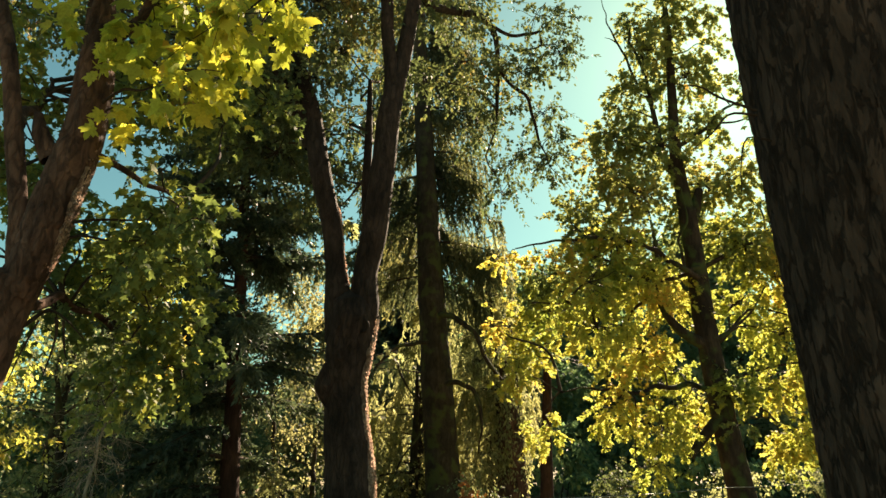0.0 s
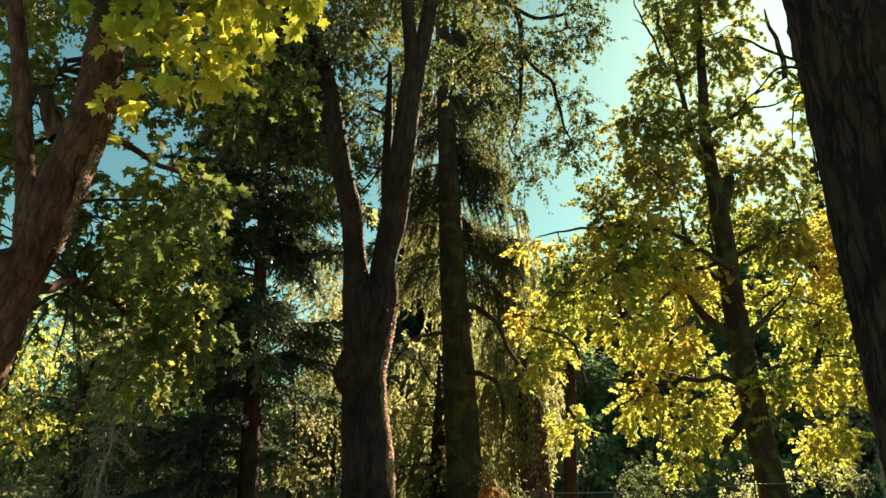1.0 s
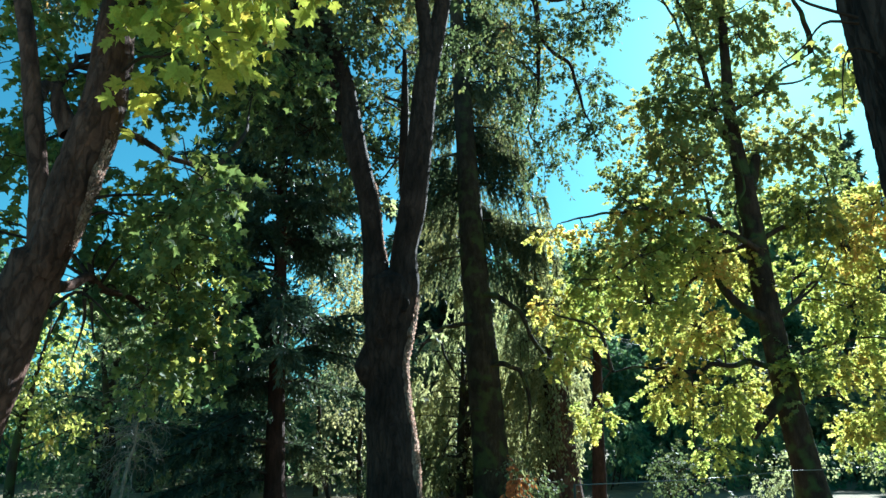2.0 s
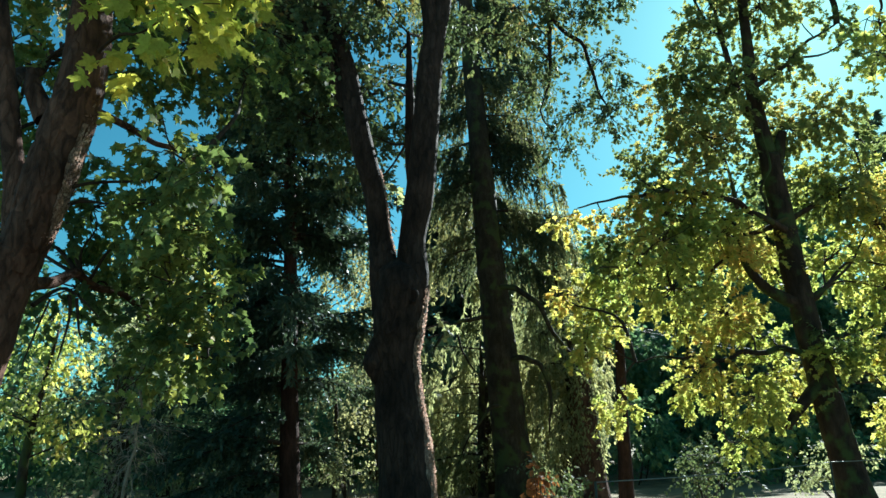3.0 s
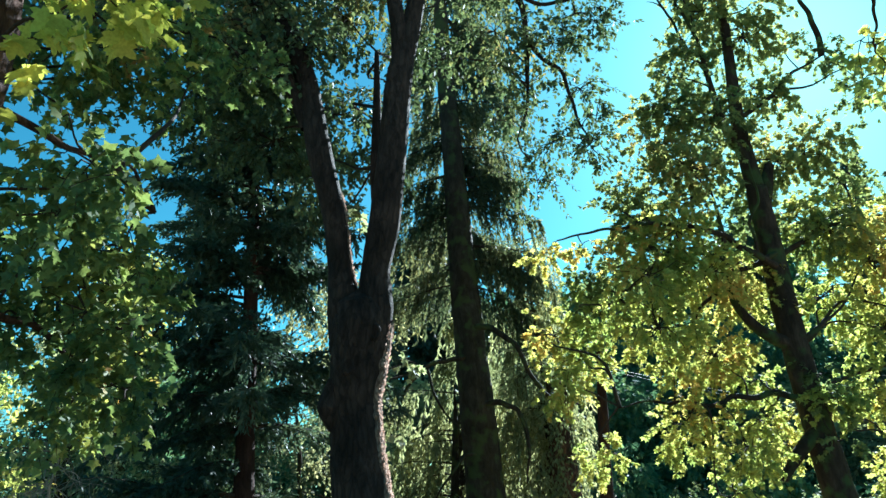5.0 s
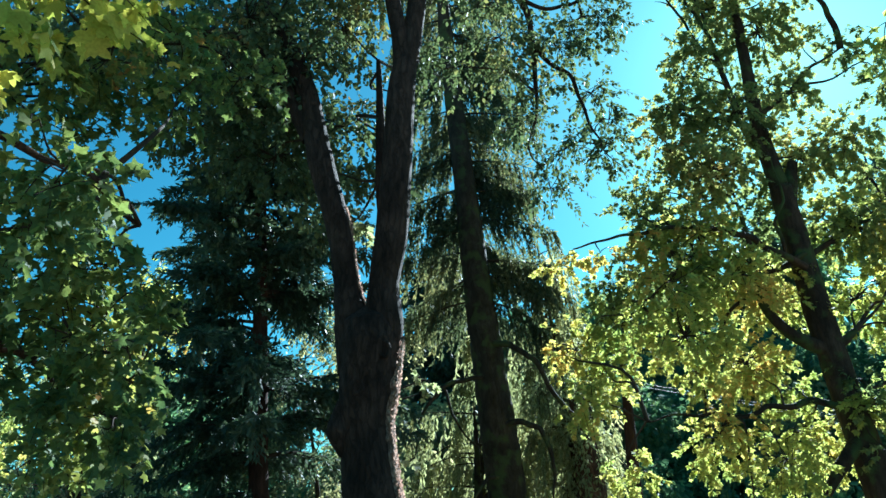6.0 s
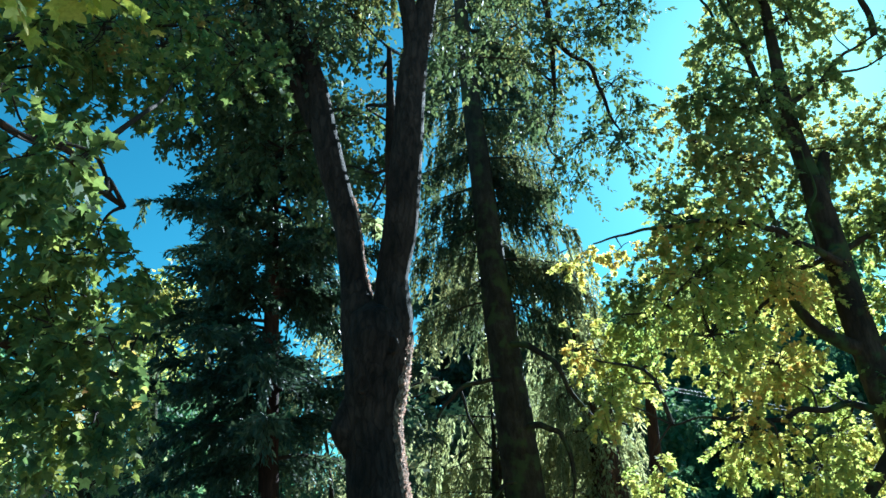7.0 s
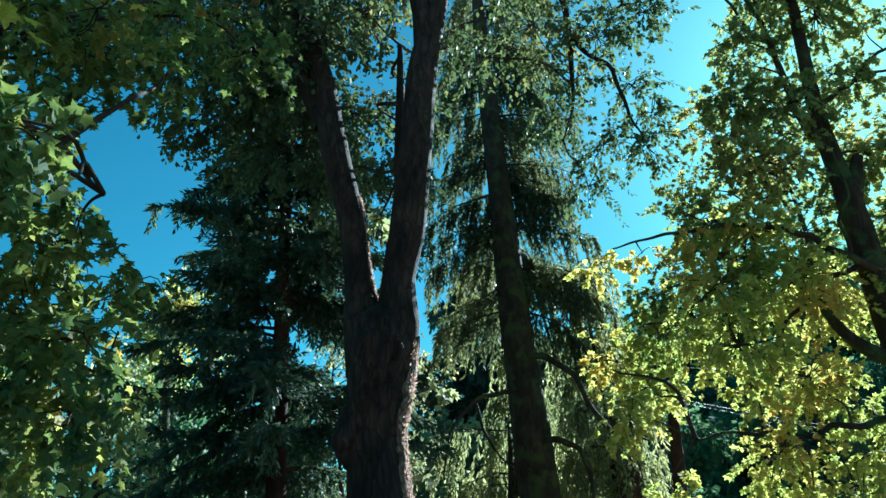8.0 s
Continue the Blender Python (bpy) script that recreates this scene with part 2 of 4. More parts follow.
def rings(p, r, sides):
    """Vertices and faces of a tube along p (n, 3) with radii r."""
    n = len(p)
    t = unit(np.gradient(p, axis=0))
    ref = np.array([0.31, 0.95, 0.05]) if abs(t[:, 2]).mean() > 0.5 else np.array([0.1, 0.1, 0.99])
    u = unit(np.cross(t, ref))
    w = np.cross(t, u)
    a = np.linspace(0, 2 * np.pi, sides, endpoint=False)
    v = p[:, None] + np.asarray(r)[:, None, None] * (np.cos(a)[None, :, None] * u[:, None] + np.sin(a)[None, :, None] * w[:, None])
    i, j = np.meshgrid(np.arange(n - 1), np.arange(sides), indexing="ij")
    k = (j + 1) % sides
    f = np.stack([i * sides + j, i * sides + k, (i + 1) * sides + k, (i + 1) * sides + j], -1).reshape(-1, 4)
    return v.reshape(-1, 3), f


def quads(name, v, f):
    """A mesh of faces with the same number of corners, from arrays."""
    me = bpy.data.meshes.new(name)
    n, k = f.shape
    me.vertices.add(len(v))
    me.vertices.foreach_set("co", np.ascontiguousarray(v, np.float32).ravel())
    me.loops.add(n * k)
    me.loops.foreach_set("vertex_index", np.ascontiguousarray(f, np.int32).ravel())
    me.polygons.add(n)
    me.polygons.foreach_set("loop_start", np.arange(0, n * k, k, dtype=np.int32))
    me.update(calc_edges=True)
    return me


def thing(name, place, label, category, group="", kind=""):
    ob = new(name)
    ob.location = place
    ob.empty_display_size = 0.2
    return tagged(ob, label, category, group, kind)


def part(name, me, mat, parent, label="", kind="", smooth=False):
    ob = new(name, me)
    me.materials.append(mat)
    if smooth:
        me.polygons.foreach_set("use_smooth", np.ones(len(me.polygons), bool))
    ob.parent = parent
    return tagged(ob, label, kind=kind)


def adopt(thing_of, owner, names):
    """Hang the named pieces of a thing under one of its parts."""
    own = [c for c in thing_of.children if c.name.split(".")[0] == owner][0]
    for c in list(thing_of.children):
        if c.name.split(".")[0] in names:
            c.parent = own


def boxed(sx, sy, sz, at=(0, 0, 0), bevel=0.0):
    bm = bmesh.new()
    bmesh.ops.create_cube(bm, size=1)
    bmesh.ops.scale(bm, vec=(sx, sy, sz), verts=bm.verts)
    if bevel:
        bmesh.ops.bevel(bm, geom=bm.edges[:], offset=bevel, segments=2, affect="EDGES")
    bmesh.ops.translate(bm, vec=at, verts=bm.verts)
    me = bpy.data.meshes.new("box")
    bm.to_mesh(me)
    bm.free()
    return me


def stem(name, pts, radii, mat, parent, sides=28, step=0.07, lumps=0.06, furrow=0.0, cell=7.0, label=""):
    """A trunk or limb: a bent tapering tube with lumps, and furrows along it."""
    p = np.asarray(pts, float)
    span = np.linalg.norm(np.diff(p, axis=0), axis=1).sum()
    n = max(6, int(span / step))
    q = bend(p, n)
    if max(radii) < 0.095:
        for i in range(1, n):
            k = 2.2 * span * i / n + len(p)
            q[i] += np.array((noise.noise(Vector((k, 0.3, p[0][0]))), noise.noise(Vector((k, 7.3, p[0][1]))), noise.noise(Vector((k, 3.1, p[0][2]))))) * 0.09 * min(1, 3 * i / n)
    r = np.interp(np.linspace(0, 1, n), np.linspace(0, 1, len(radii)), radii)
    q = np.vstack([q, q[-1] + 0.25 * r[-1] * unit(q[-1] - q[-2]), q[-1] + 0.3 * r[-1] * unit(q[-1] - q[-2])])
    r = np.concatenate([r, [0.6 * r[-1], 0.02 * r[-1]]])
    v, f = rings(q, r, sides)
    axis = np.repeat(q, sides, axis=0)
    out = v - axis
    base = np.array(parent.location)
    seed = float(rng.uniform(0, 50))
    rad = np.repeat(r, sides)
    size = np.ones(len(v))
    for i in range(len(v)):
        a = v[i]
        size[i] += lumps * noise.noise(Vector((a[0] * 1.7 + seed, a[1] * 1.7, a[2] * 1.1)))
        size[i] += lumps * 0.45 * noise.noise(Vector((a[0] * 6 + seed, a[1] * 6, a[2] * 3.0)))
        if furrow:
            wob = 0.35 * noise.noise(Vector((a[0] * 4, a[1] * 4, a[2] * 4 + seed)))
            g = abs(noise.noise(Vector((a[0] * cell + wob, a[1] * cell + seed, a[2] * cell * 0.2 + wob))))
            h = abs(noise.noise(Vector((a[0] * cell * 2.6, a[1] * cell * 2.6 + seed, a[2] * cell * 0.8))))
            size[i] += furrow / rad[i] * (min(g * 4.5, 1.0) - 0.7 + 0.35 * min(h * 4, 1))
    v = axis + out * size[:, None] - base
    me = quads(name, v, f)
    return part(name, me, mat, parent, label, smooth=True)


def tubes(name, lines, mat, parent, sides=4, label="", kind="stuff"):
    """Many thin branches joined: lines of (points, first radius, last radius)."""
    vs, fs, at = [], [], 0
    base = np.array(parent.location)
    for p, a, b in lines:
        v, f = rings(np.asarray(p, float), np.linspace(a, b, len(p)), sides)
        vs.append(v - base)
        fs.append(f + at)
        at += len(v)
    return part(name, quads(name, np.vstack(vs), np.vstack(fs)), mat, parent, label, kind, True)


def branches(name, lines, mat, parent, sides=6):
    """Branches that can be told apart, a mesh each."""
    base = np.array(parent.location)
    for p, a, b in lines:
        p = np.asarray(p, float)
        v, f = rings(p, np.linspace(a, b, len(p)), sides)
        part(name, quads(name, v - base, f), mat, parent, smooth=True)


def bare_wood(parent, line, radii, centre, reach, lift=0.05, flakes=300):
    """A ragged pale shell on a stem, its colour standing for sun on the bark. centre, reach: degrees round from the
    right side towards the front.
    """
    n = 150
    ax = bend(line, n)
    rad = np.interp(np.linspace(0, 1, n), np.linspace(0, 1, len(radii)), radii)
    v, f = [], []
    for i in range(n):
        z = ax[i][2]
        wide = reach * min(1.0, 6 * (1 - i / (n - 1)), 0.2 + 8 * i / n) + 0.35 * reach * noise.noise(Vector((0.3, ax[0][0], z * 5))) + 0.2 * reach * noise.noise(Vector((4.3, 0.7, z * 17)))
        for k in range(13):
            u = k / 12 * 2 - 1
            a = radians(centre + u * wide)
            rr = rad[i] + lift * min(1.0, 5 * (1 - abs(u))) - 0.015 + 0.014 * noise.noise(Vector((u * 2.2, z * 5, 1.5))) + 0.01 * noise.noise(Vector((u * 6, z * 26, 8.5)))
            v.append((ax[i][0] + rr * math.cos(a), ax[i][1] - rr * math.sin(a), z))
    for i in range(n - 1):
        for k in range(12):
            f.append((i * 13 + k, i * 13 + k + 1, i * 13 + k + 14, i * 13 + k + 13))
    part("bare_wood", quads("bare_wood", np.array(v) - np.array(parent.location), np.array(f)), M_STRIP, parent, "pale strip standing for sunlit bark", smooth=True)
    # loose flakes that stand off the strip, pale as if the sun caught them
    g = np.random.default_rng(len(line))
    k = int(flakes * sum(math.dist(a, b) for a, b in zip(line, line[1:])))
    i = g.integers(4, n - 4, k)
    a = np.radians(centre - 4 + g.uniform(-1, 1, k) * reach)
    out = np.column_stack([np.cos(a), -np.sin(a), np.zeros(k)])
    at = ax[i] + out * (rad[i] + lift - 0.02)[:, None]
    leaves("loose_bark", OVAL * (1, 1, 0.6), at, 0.55 * out + (0, 0, 1.0) + g.normal(0, 0.35, (k, 3)), out + g.normal(0, 0.9, (k, 3)), 0.036 * g.uniform(0.5, 1.3, k), M_FLAKE, parent, "pale flakes of bark that brighten the sunlit strip")


def outline(half):
    """A closed leaf outline from its right half, base at (0, 0), tip at (0, 1), folded along the rib and drooping to the tip."""
    h = np.array(half, float)
    m = h[1:-1][::-1] * (-1, 1)
    o = np.vstack([h, m])
    return np.column_stack([o, -0.3 * np.abs(o[:, 0]) - 0.22 * o[:, 1] ** 2])


MAPLE = outline([(0, 0), (0.14, -0.06), (0.4, 0.0), (0.34, 0.16), (0.5, 0.24), (0.66, 0.46), (0.42, 0.44), (0.4, 0.62), (0.2, 0.54), (0.16, 0.78), (0, 1.0)])
MAPLE_MID = outline([(0, 0), (0.4, 0.0), (0.36, 0.18), (0.64, 0.46), (0.38, 0.5), (0.2, 0.56), (0, 1.0)])
MAPLE_FAR = outline([(0, 0), (0.4, 0.04), (0.6, 0.46), (0.22, 0.5), (0, 1.0)])
OVAL = outline([(0, 0), (0.26, 0.25), (0.3, 0.6), (0, 1.0)])
LOZENGE = outline([(0, 0), (0.32, 0.45), (0, 1.0)])
BLADE = outline([(0, 0), (0.09, 0.45), (0, 1.0)])


def leaf_axes(tip, up):
    y = unit(tip)
    x = unit(np.cross(y, up))
    return x, y, np.cross(x, y)


def leaves(name, shape, at, tip, up, size, mat, parent, label="", kind="stuff"):
    x, y, z = leaf_axes(tip, up)
    o = shape[None]
    base = np.array(parent.location)
    v = (at - base)[:, None] + size[:, None, None] * (o[..., 0:1] * x[:, None] + o[..., 1:2] * y[:, None] + o[..., 2:3] * z[:, None])
    k = shape.shape[0]
    f = np.arange(len(at) * k).reshape(-1, k)
    return part(name, quads(name, v.reshape(-1, 3), f), mat, parent, label, kind)


def single_leaves(shape, at, tip, up, size, mat, parent):
    """Leaves near enough to pick apart: an object each, on four shared meshes."""
    x, y, z = leaf_axes(tip, up)
    meshes = []
    for i in range(4):
        s = shape + np.random.default_rng(i).normal(0, 0.025, shape.shape) * (1, 1, 2)
        me = quads("leaf", s, np.arange(len(s))[None])
        me.materials.append(mat)
        meshes.append(me)
    base = np.array(parent.location)
    for i in range(len(at)):
        ob = new("leaf", meshes[i % 4])
        ob.parent = parent
        s = size[i]
        m = np.eye(4)
        m[:3, 0], m[:3, 1], m[:3, 2], m[:3, 3] = x[i] * s, y[i] * s, z[i] * s, at[i] - base
        ob.matrix_basis = Matrix(m.tolist())


def sprays(clumps, density, reach, count, size, droop=0.5, flat=0.75):
    """Twigs with leaves inside rounded clumps (x, y, z, radius): leaf places, tips, ups, sizes, and the twigs' lines."""
    at, tip, up, sz, lines = [], [], [], [], []
    for x, y, z, r in clumps:
        c = np.array((x, y, z))
        n = max(3, int(density * r * r * rng.uniform(0.8, 1.2)))
        d = unit(rng.normal(0, 1, (n, 3)))
        start = c + d * (r * rng.uniform(0.05, 1.0, (n, 1)) ** 0.5) * (1, 1, flat)
        way = unit(0.7 * d + rng.normal(0, 0.5, (n, 3)) + (0, 0, -droop))
        long = reach * rng.uniform(0.5, 1.3, n)
        for i in range(n):
            s = np.linspace(0, 1, 5)[:, None]
            p = start[i] + way[i] * long[i] * s + np.array((0, 0, -0.35 * droop * long[i])) * s * s
            if i % 4 == 0:
                mid = (c + start[i]) / 2 + rng.normal(0, 0.12 * r, 3)
                lines.append((np.vstack([bend([c, mid, start[i]], 4), p[1:]]), 0.008 + 0.004 * r, 0.003))
            k = max(2, int(count * rng.uniform(0.6, 1.3)))
            u = rng.uniform(0.1, 1, k)
            q = start[i] + way[i] * long[i] * u[:, None] + np.array((0, 0, -0.35 * droop * long[i])) * (u * u)[:, None]
            side = unit(np.cross(way[i], rng.normal(0, 1, (k, 3))))
            at.append(q + side * size * 0.15)
            tip.append(0.5 * way[i] + 0.8 * side + (0, 0, -0.45))
            up.append(np.array((0, 0, 1.0)) + rng.normal(0, 0.55, (k, 3)))
            sz.append(size * rng.uniform(0.55, 1.25, k))
    return np.vstack(at), np.vstack(tip), np.vstack(up), np.concatenate(sz), lines


def arms(clumps, bones, thick=0.05):
    """Branches from the nearest lower point of the limbs to each clump."""
    lines = []
    b = np.vstack(bones)
    for x, y, z, r in clumps:
        c = np.array((x, y, z))
        d = np.linalg.norm(b - c, axis=1) + 1.2 * np.maximum(0, b[:, 2] - c[2] + 0.3)
        a = b[d.argmin()]
        gap = np.linalg.norm(c - a)
        m1 = a + (c - a) * 0.35 + rng.normal(0, 0.07, 3) * gap + (0, 0, 0.06 * gap)
        m2 = a + (c - a) * 0.7 + rng.normal(0, 0.07, 3) * gap + (0, 0, 0.05 * gap)
        lines.append((bend([a, m1, m2, c], 12), min(thick, 0.012 + 0.009 * gap), 0.006))
    return lines


def split_near(arrays, near, most=300):
    """The leaves for which near is true (most at the most), and the rest."""
    pick = np.flatnonzero(near)[:most]
    keep = np.ones(len(near), bool)
    keep[pick] = False
    return [a[pick] for a in arrays], [a[keep] for a in arrays]


# ---- ground ----
def ground():
    xs = np.concatenate([np.linspace(-900, -60, 12), np.linspace(-50, 50, 101), np.linspace(60, 900, 12)])
    ys = np.concatenate([np.linspace(-900, -60, 12), np.linspace(-50, 70, 121), np.linspace(80, 900, 12)])
    gx, gy = np.meshgrid(xs, ys)
    z = np.array([0.16 * noise.noise(Vector((a * 0.13, b * 0.13, 3))) + 0.05 * noise.noise(Vector((a * 0.6, b * 0.6, 9))) for a, b in zip(gx.ravel(), gy.ravel())])
    far = np.hypot(gx, gy).ravel()
    z = z * (far < 120) - 0.06
    v = np.column_stack([gx.ravel(), gy.ravel(), z])
    w, h = len(xs), len(ys)
    i, j = np.meshgrid(np.arange(h - 1), np.arange(w - 1), indexing="ij")
    f = np.stack([i * w + j, i * w + j + 1, (i + 1) * w + j + 1, (i + 1) * w + j], -1).reshape(-1, 4)
    me = quads("ground", v, f)
    me.materials.append(M_GROUND)
    me.polygons.foreach_set("use_smooth", np.ones(len(me.polygons), bool))
    tagged(new("ground", me), "woodland ground of leaf litter and thin grass", "ground", kind="structure")


ground()

# ---- the forked tree in the middle ----
def forked_tree():
    t = thing("forked_tree", (-1.55, 12.3, 0), "tall forked tree with smooth grey-brown bark and small green leaves", "tree")
    m = M_BARK_MAIN
    stem("trunk", [(-1.5, 12.3, -0.15), (-1.52, 12.3, 0.3), (-1.54, 12.3, 0.95), (-1.57, 12.3, 1.5), (-1.65, 12.3, 2.1), (-1.69, 12.3, 2.75), (-1.66, 12.3, 3.3), (-1.61, 12.3, 3.9), (-1.65, 12.3, 4.2), (-1.67, 12.3, 4.4)],
         [0.62, 0.45, 0.4, 0.38, 0.355, 0.33, 0.39, 0.43, 0.36, 0.1], m, t, 72, 0.035, 0.07, 0.012, 9)
    stem("root_flute", [(-1.75, 11.98, -0.1), (-1.72, 12.02, 0.8), (-1.74, 12.06, 1.7), (-1.76, 12.1, 2.5)], [0.16, 0.12, 0.1, 0.05], m, t, 18, 0.05, 0.08)
    left = [(-1.83, 12.3, 3.5), (-1.87, 12.3, 4.15), (-1.95, 12.3, 4.75), (-2.06, 12.3, 5.6), (-2.33, 12.3, 6.7), (-2.57, 12.35, 7.9), (-2.9, 12.4, 8.9), (-3.4, 12.5, 10.1), (-3.7, 12.7, 11.6)]
    stem("limb", left, [0.24, 0.25, 0.18, 0.185, 0.19, 0.18, 0.16, 0.12, 0.06], m, t, 28, 0.06, 0.07, 0.004, 10)
    side = [(-2.55, 12.35, 7.2), (-2.78, 12.3, 7.75), (-3.01, 12.25, 8.3), (-3.4, 12.2, 8.85), (-4.0, 12.2, 9.3), (-4.9, 12.3, 9.6)]
    stem("limb", side, [0.12, 0.11, 0.1, 0.09, 0.07, 0.03], m, t, 16, 0.08)
    right = [(-1.43, 12.3, 3.5), (-1.41, 12.3, 4.15), (-1.41, 12.3, 4.75), (-1.27, 12.3, 5.6), (-1.15, 12.3, 6.9), (-1.05, 12.35, 8.1), (-0.85, 12.4, 9.1), (-0.66, 12.4, 10.4), (-0.4, 12.7, 12.4)]
    stem("limb", right, [0.25, 0.27, 0.215, 0.24, 0.23, 0.21, 0.16, 0.14, 0.06], m, t, 28, 0.06, 0.07, 0.004, 10)
    fork = [(-1.04, 12.35, 8.2), (-1.06, 12.3, 8.85), (-1.15, 12.25, 9.6), (-1.18, 12.2, 10.4), (-1.3, 12.2, 12.2)]
    stem("limb", fork, [0.15, 0.14, 0.13, 0.12, 0.05], m, t, 18, 0.08)
    mid = [(-1.34, 12.5, 5.1), (-1.44, 12.75, 5.7), (-1.53, 12.9, 6.5), (-1.52, 12.9, 7.6), (-1.55, 13.0, 9.0)]
    stem("limb", mid, [0.1, 0.1, 0.09, 0.08, 0.04], m, t, 14, 0.1)
    over = [(-0.62, 12.4, 10.6)] + [(-0.52, 12.6, 10.93), (-0.36, 13.2, 10.97), (0.14, 14.2, 11.51), (0.85, 15.2, 12.05), (1.23, 15.7, 11.9), (1.32, 15.9, 11.21), (1.3, 16, 10.31), (1.25, 16, 9.45), (1, 16, 8.69)]
    stem("limb", over, [0.1, 0.1, 0.095, 0.09, 0.085, 0.075, 0.065, 0.05, 0.035, 0.015], m, t, 12, 0.1)
    over2 = [(1.32, 15.9, 11.05), (1.66, 16, 10.63), (2.02, 16.1, 10.34), (2.25, 16.2, 9.87), (2.37, 16.3, 9.22), (2.59, 16.3, 8.68)]
    stem("limb", over2, [0.055, 0.05, 0.045, 0.04, 0.03, 0.012], m, t, 10, 0.1)
    over3 = [(1, 15.4, 12.06), (1.6, 15.8, 11.94), (2.13, 16, 12.07), (2.44, 16.1, 12.21), (2.5, 16.1, 11.87), (2.18, 16.1, 11.7)]
    stem("limb", over3, [0.05, 0.045, 0.04, 0.035, 0.028, 0.012], m, t, 10, 0.1)
    # swelling and healed knots on the trunk
    stem("burl", [(-1.95, 12.15, 2.4), (-2.02, 12.12, 2.72), (-1.98, 12.15, 3.1)], [0.06, 0.17, 0.06], m, t, 20, 0.03, 0.12)
    for x, z in ((-1.36, 3.72), (-1.72, 3.25)):
        a = np.linspace(0, 2 * np.pi, 17)[:-1]
        loop = np.column_stack([x + 0.065 * np.cos(a), np.full(16, 11.93 if x < -1.5 else 11.97), z + 0.1 * np.sin(a)])
        v, f = rings(np.vstack([loop, loop[:1]]), np.full(17, 0.03), 8)
        part("knot", quads("knot", v - np.array(t.location), f), m, t, "healed branch scar", smooth=True)
    # pale strips on the side towards the sun: sunlight put into the bark colour
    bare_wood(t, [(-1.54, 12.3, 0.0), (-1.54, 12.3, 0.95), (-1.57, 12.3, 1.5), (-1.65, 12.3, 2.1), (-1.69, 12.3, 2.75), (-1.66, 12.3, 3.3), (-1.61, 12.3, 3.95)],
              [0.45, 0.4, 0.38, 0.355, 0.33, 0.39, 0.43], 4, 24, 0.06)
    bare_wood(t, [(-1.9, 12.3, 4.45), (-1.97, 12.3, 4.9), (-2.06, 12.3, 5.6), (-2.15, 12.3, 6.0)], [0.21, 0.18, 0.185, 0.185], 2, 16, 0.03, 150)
    bones = [bend(b, 30)[8:] for b in (left, side, right, fork, mid, over, over2, over3)]
    a = [(-3.5, 12.0, 9.4, 0.77), (-3.0, 12.8, 8.3, 0.7), (-2.1, 12.8, 9.6, 0.7), (-2.5, 12.0, 10.2, 0.86), (-3.5, 13.5, 7.6, 0.75), 
         (-3.9, 13.0, 8.5, 0.73), (-1.7, 12.8, 10.5, 0.7), (-2.9, 14.0, 7.1, 0.56), (-0.7, 13.0, 10.8, 0.52), (-3.0, 12.4, 11.6, 1.2), (-0.8, 12.4, 12.4, 1.2)]
    b = [(0.8, 15.0, 11.9, 0.5), (2.3, 15.6, 12.4, 0.55), (3.0, 16.5, 11.9, 0.55), (1.9, 16.0, 11.0, 0.7), (2.5, 16.5, 10.1, 0.6), (1.3, 16.0, 10.0, 0.6),
         (1.8, 16.5, 8.8, 0.6), (2.6, 16.5, 8.7, 0.55), (1.4, 16.5, 7.9, 0.5), (0.6, 15.0, 10.7, 0.6), (3.1, 16.0, 12.8, 0.45), (0.1, 14.0, 12.1, 0.89)]
    b += [(0.2, 15.5, 11.9, 0.5), (0.7, 16.0, 10.5, 0.5), (1.1, 15.5, 11.1, 0.5), (2.2, 16.2, 11.5, 0.5), (3.1, 16.3, 12.1, 0.4), (0.9, 16.2, 9.3, 0.5), (2.8, 16.5, 9.4, 0.45)]
    c = [(-5.1, 13.5, 8.5, 0.77), (-4.4, 14.0, 7.9, 0.64), (-3.8, 12.0, 8.6, 0.71), (-2.6, 12.2, 8.6, 0.6), (-5.0, 12.0, 8.8, 0.58),
         (-2.3, 13.0, 7.8, 0.45)]
    d = [(-1.8, 15.0, 9.2, 0.6), (-1.9, 15.5, 8.0, 0.45), (-2.5, 15.5, 8.2, 0.55), (-1.2, 15.0, 10.4, 0.6), (-2.9, 15.8, 7.4, 0.5), (-0.5, 15.3, 10.3, 0.5), (-3.3, 15.0, 9.0, 0.7), (-2.2, 13.6, 11.0, 0.8)]
    e = [(-8.8, 13.0, 10.6, 0.8), (-7.6, 13.2, 10.3, 0.75), (-6.5, 13.0, 10.1, 0.7), (-5.5, 13.2, 9.9, 0.7), (-4.6, 13.4, 9.7, 0.7), (-5.3, 13.5, 8.3, 0.45),
         (-7.9, 14.0, 11.6, 0.9), (-6.2, 14.0, 11.4, 0.9), (-4.7, 14.0, 11.1, 0.9), (-3.4, 13.6, 10.4, 0.8), (-5.0, 15.0, 9.2, 0.6)]
    for group in (a, b, c, d, e):
        at, tip, up, sz, lines = sprays(group, 130 if group is b else 165, 0.5, 14, 0.105, 0.45)
        leaves("crown", OVAL, at, tip, up, sz, M_LEAF_OAK, t)
        tubes("fine_twiggery", lines, M_TWIG, t)
        branches("branch", arms(group, bones), M_TWIG, t)
    # leafy shoots out of the old wood
    for name, shoots in (("trunk_shoot", [(-0.95, 12.4, 3.35, 0.13), (-0.82, 12.3, 3.2, 0.1)]), ("fork_shoot", [(-1.72, 12.6, 5.75, 0.15)]), ("low_shoot", [(-1.05, 12.3, 2.35, 0.05)])):
        at, tip, up, sz, lines = sprays(shoots, 420, 0.16, 5, 0.11, 0.3)
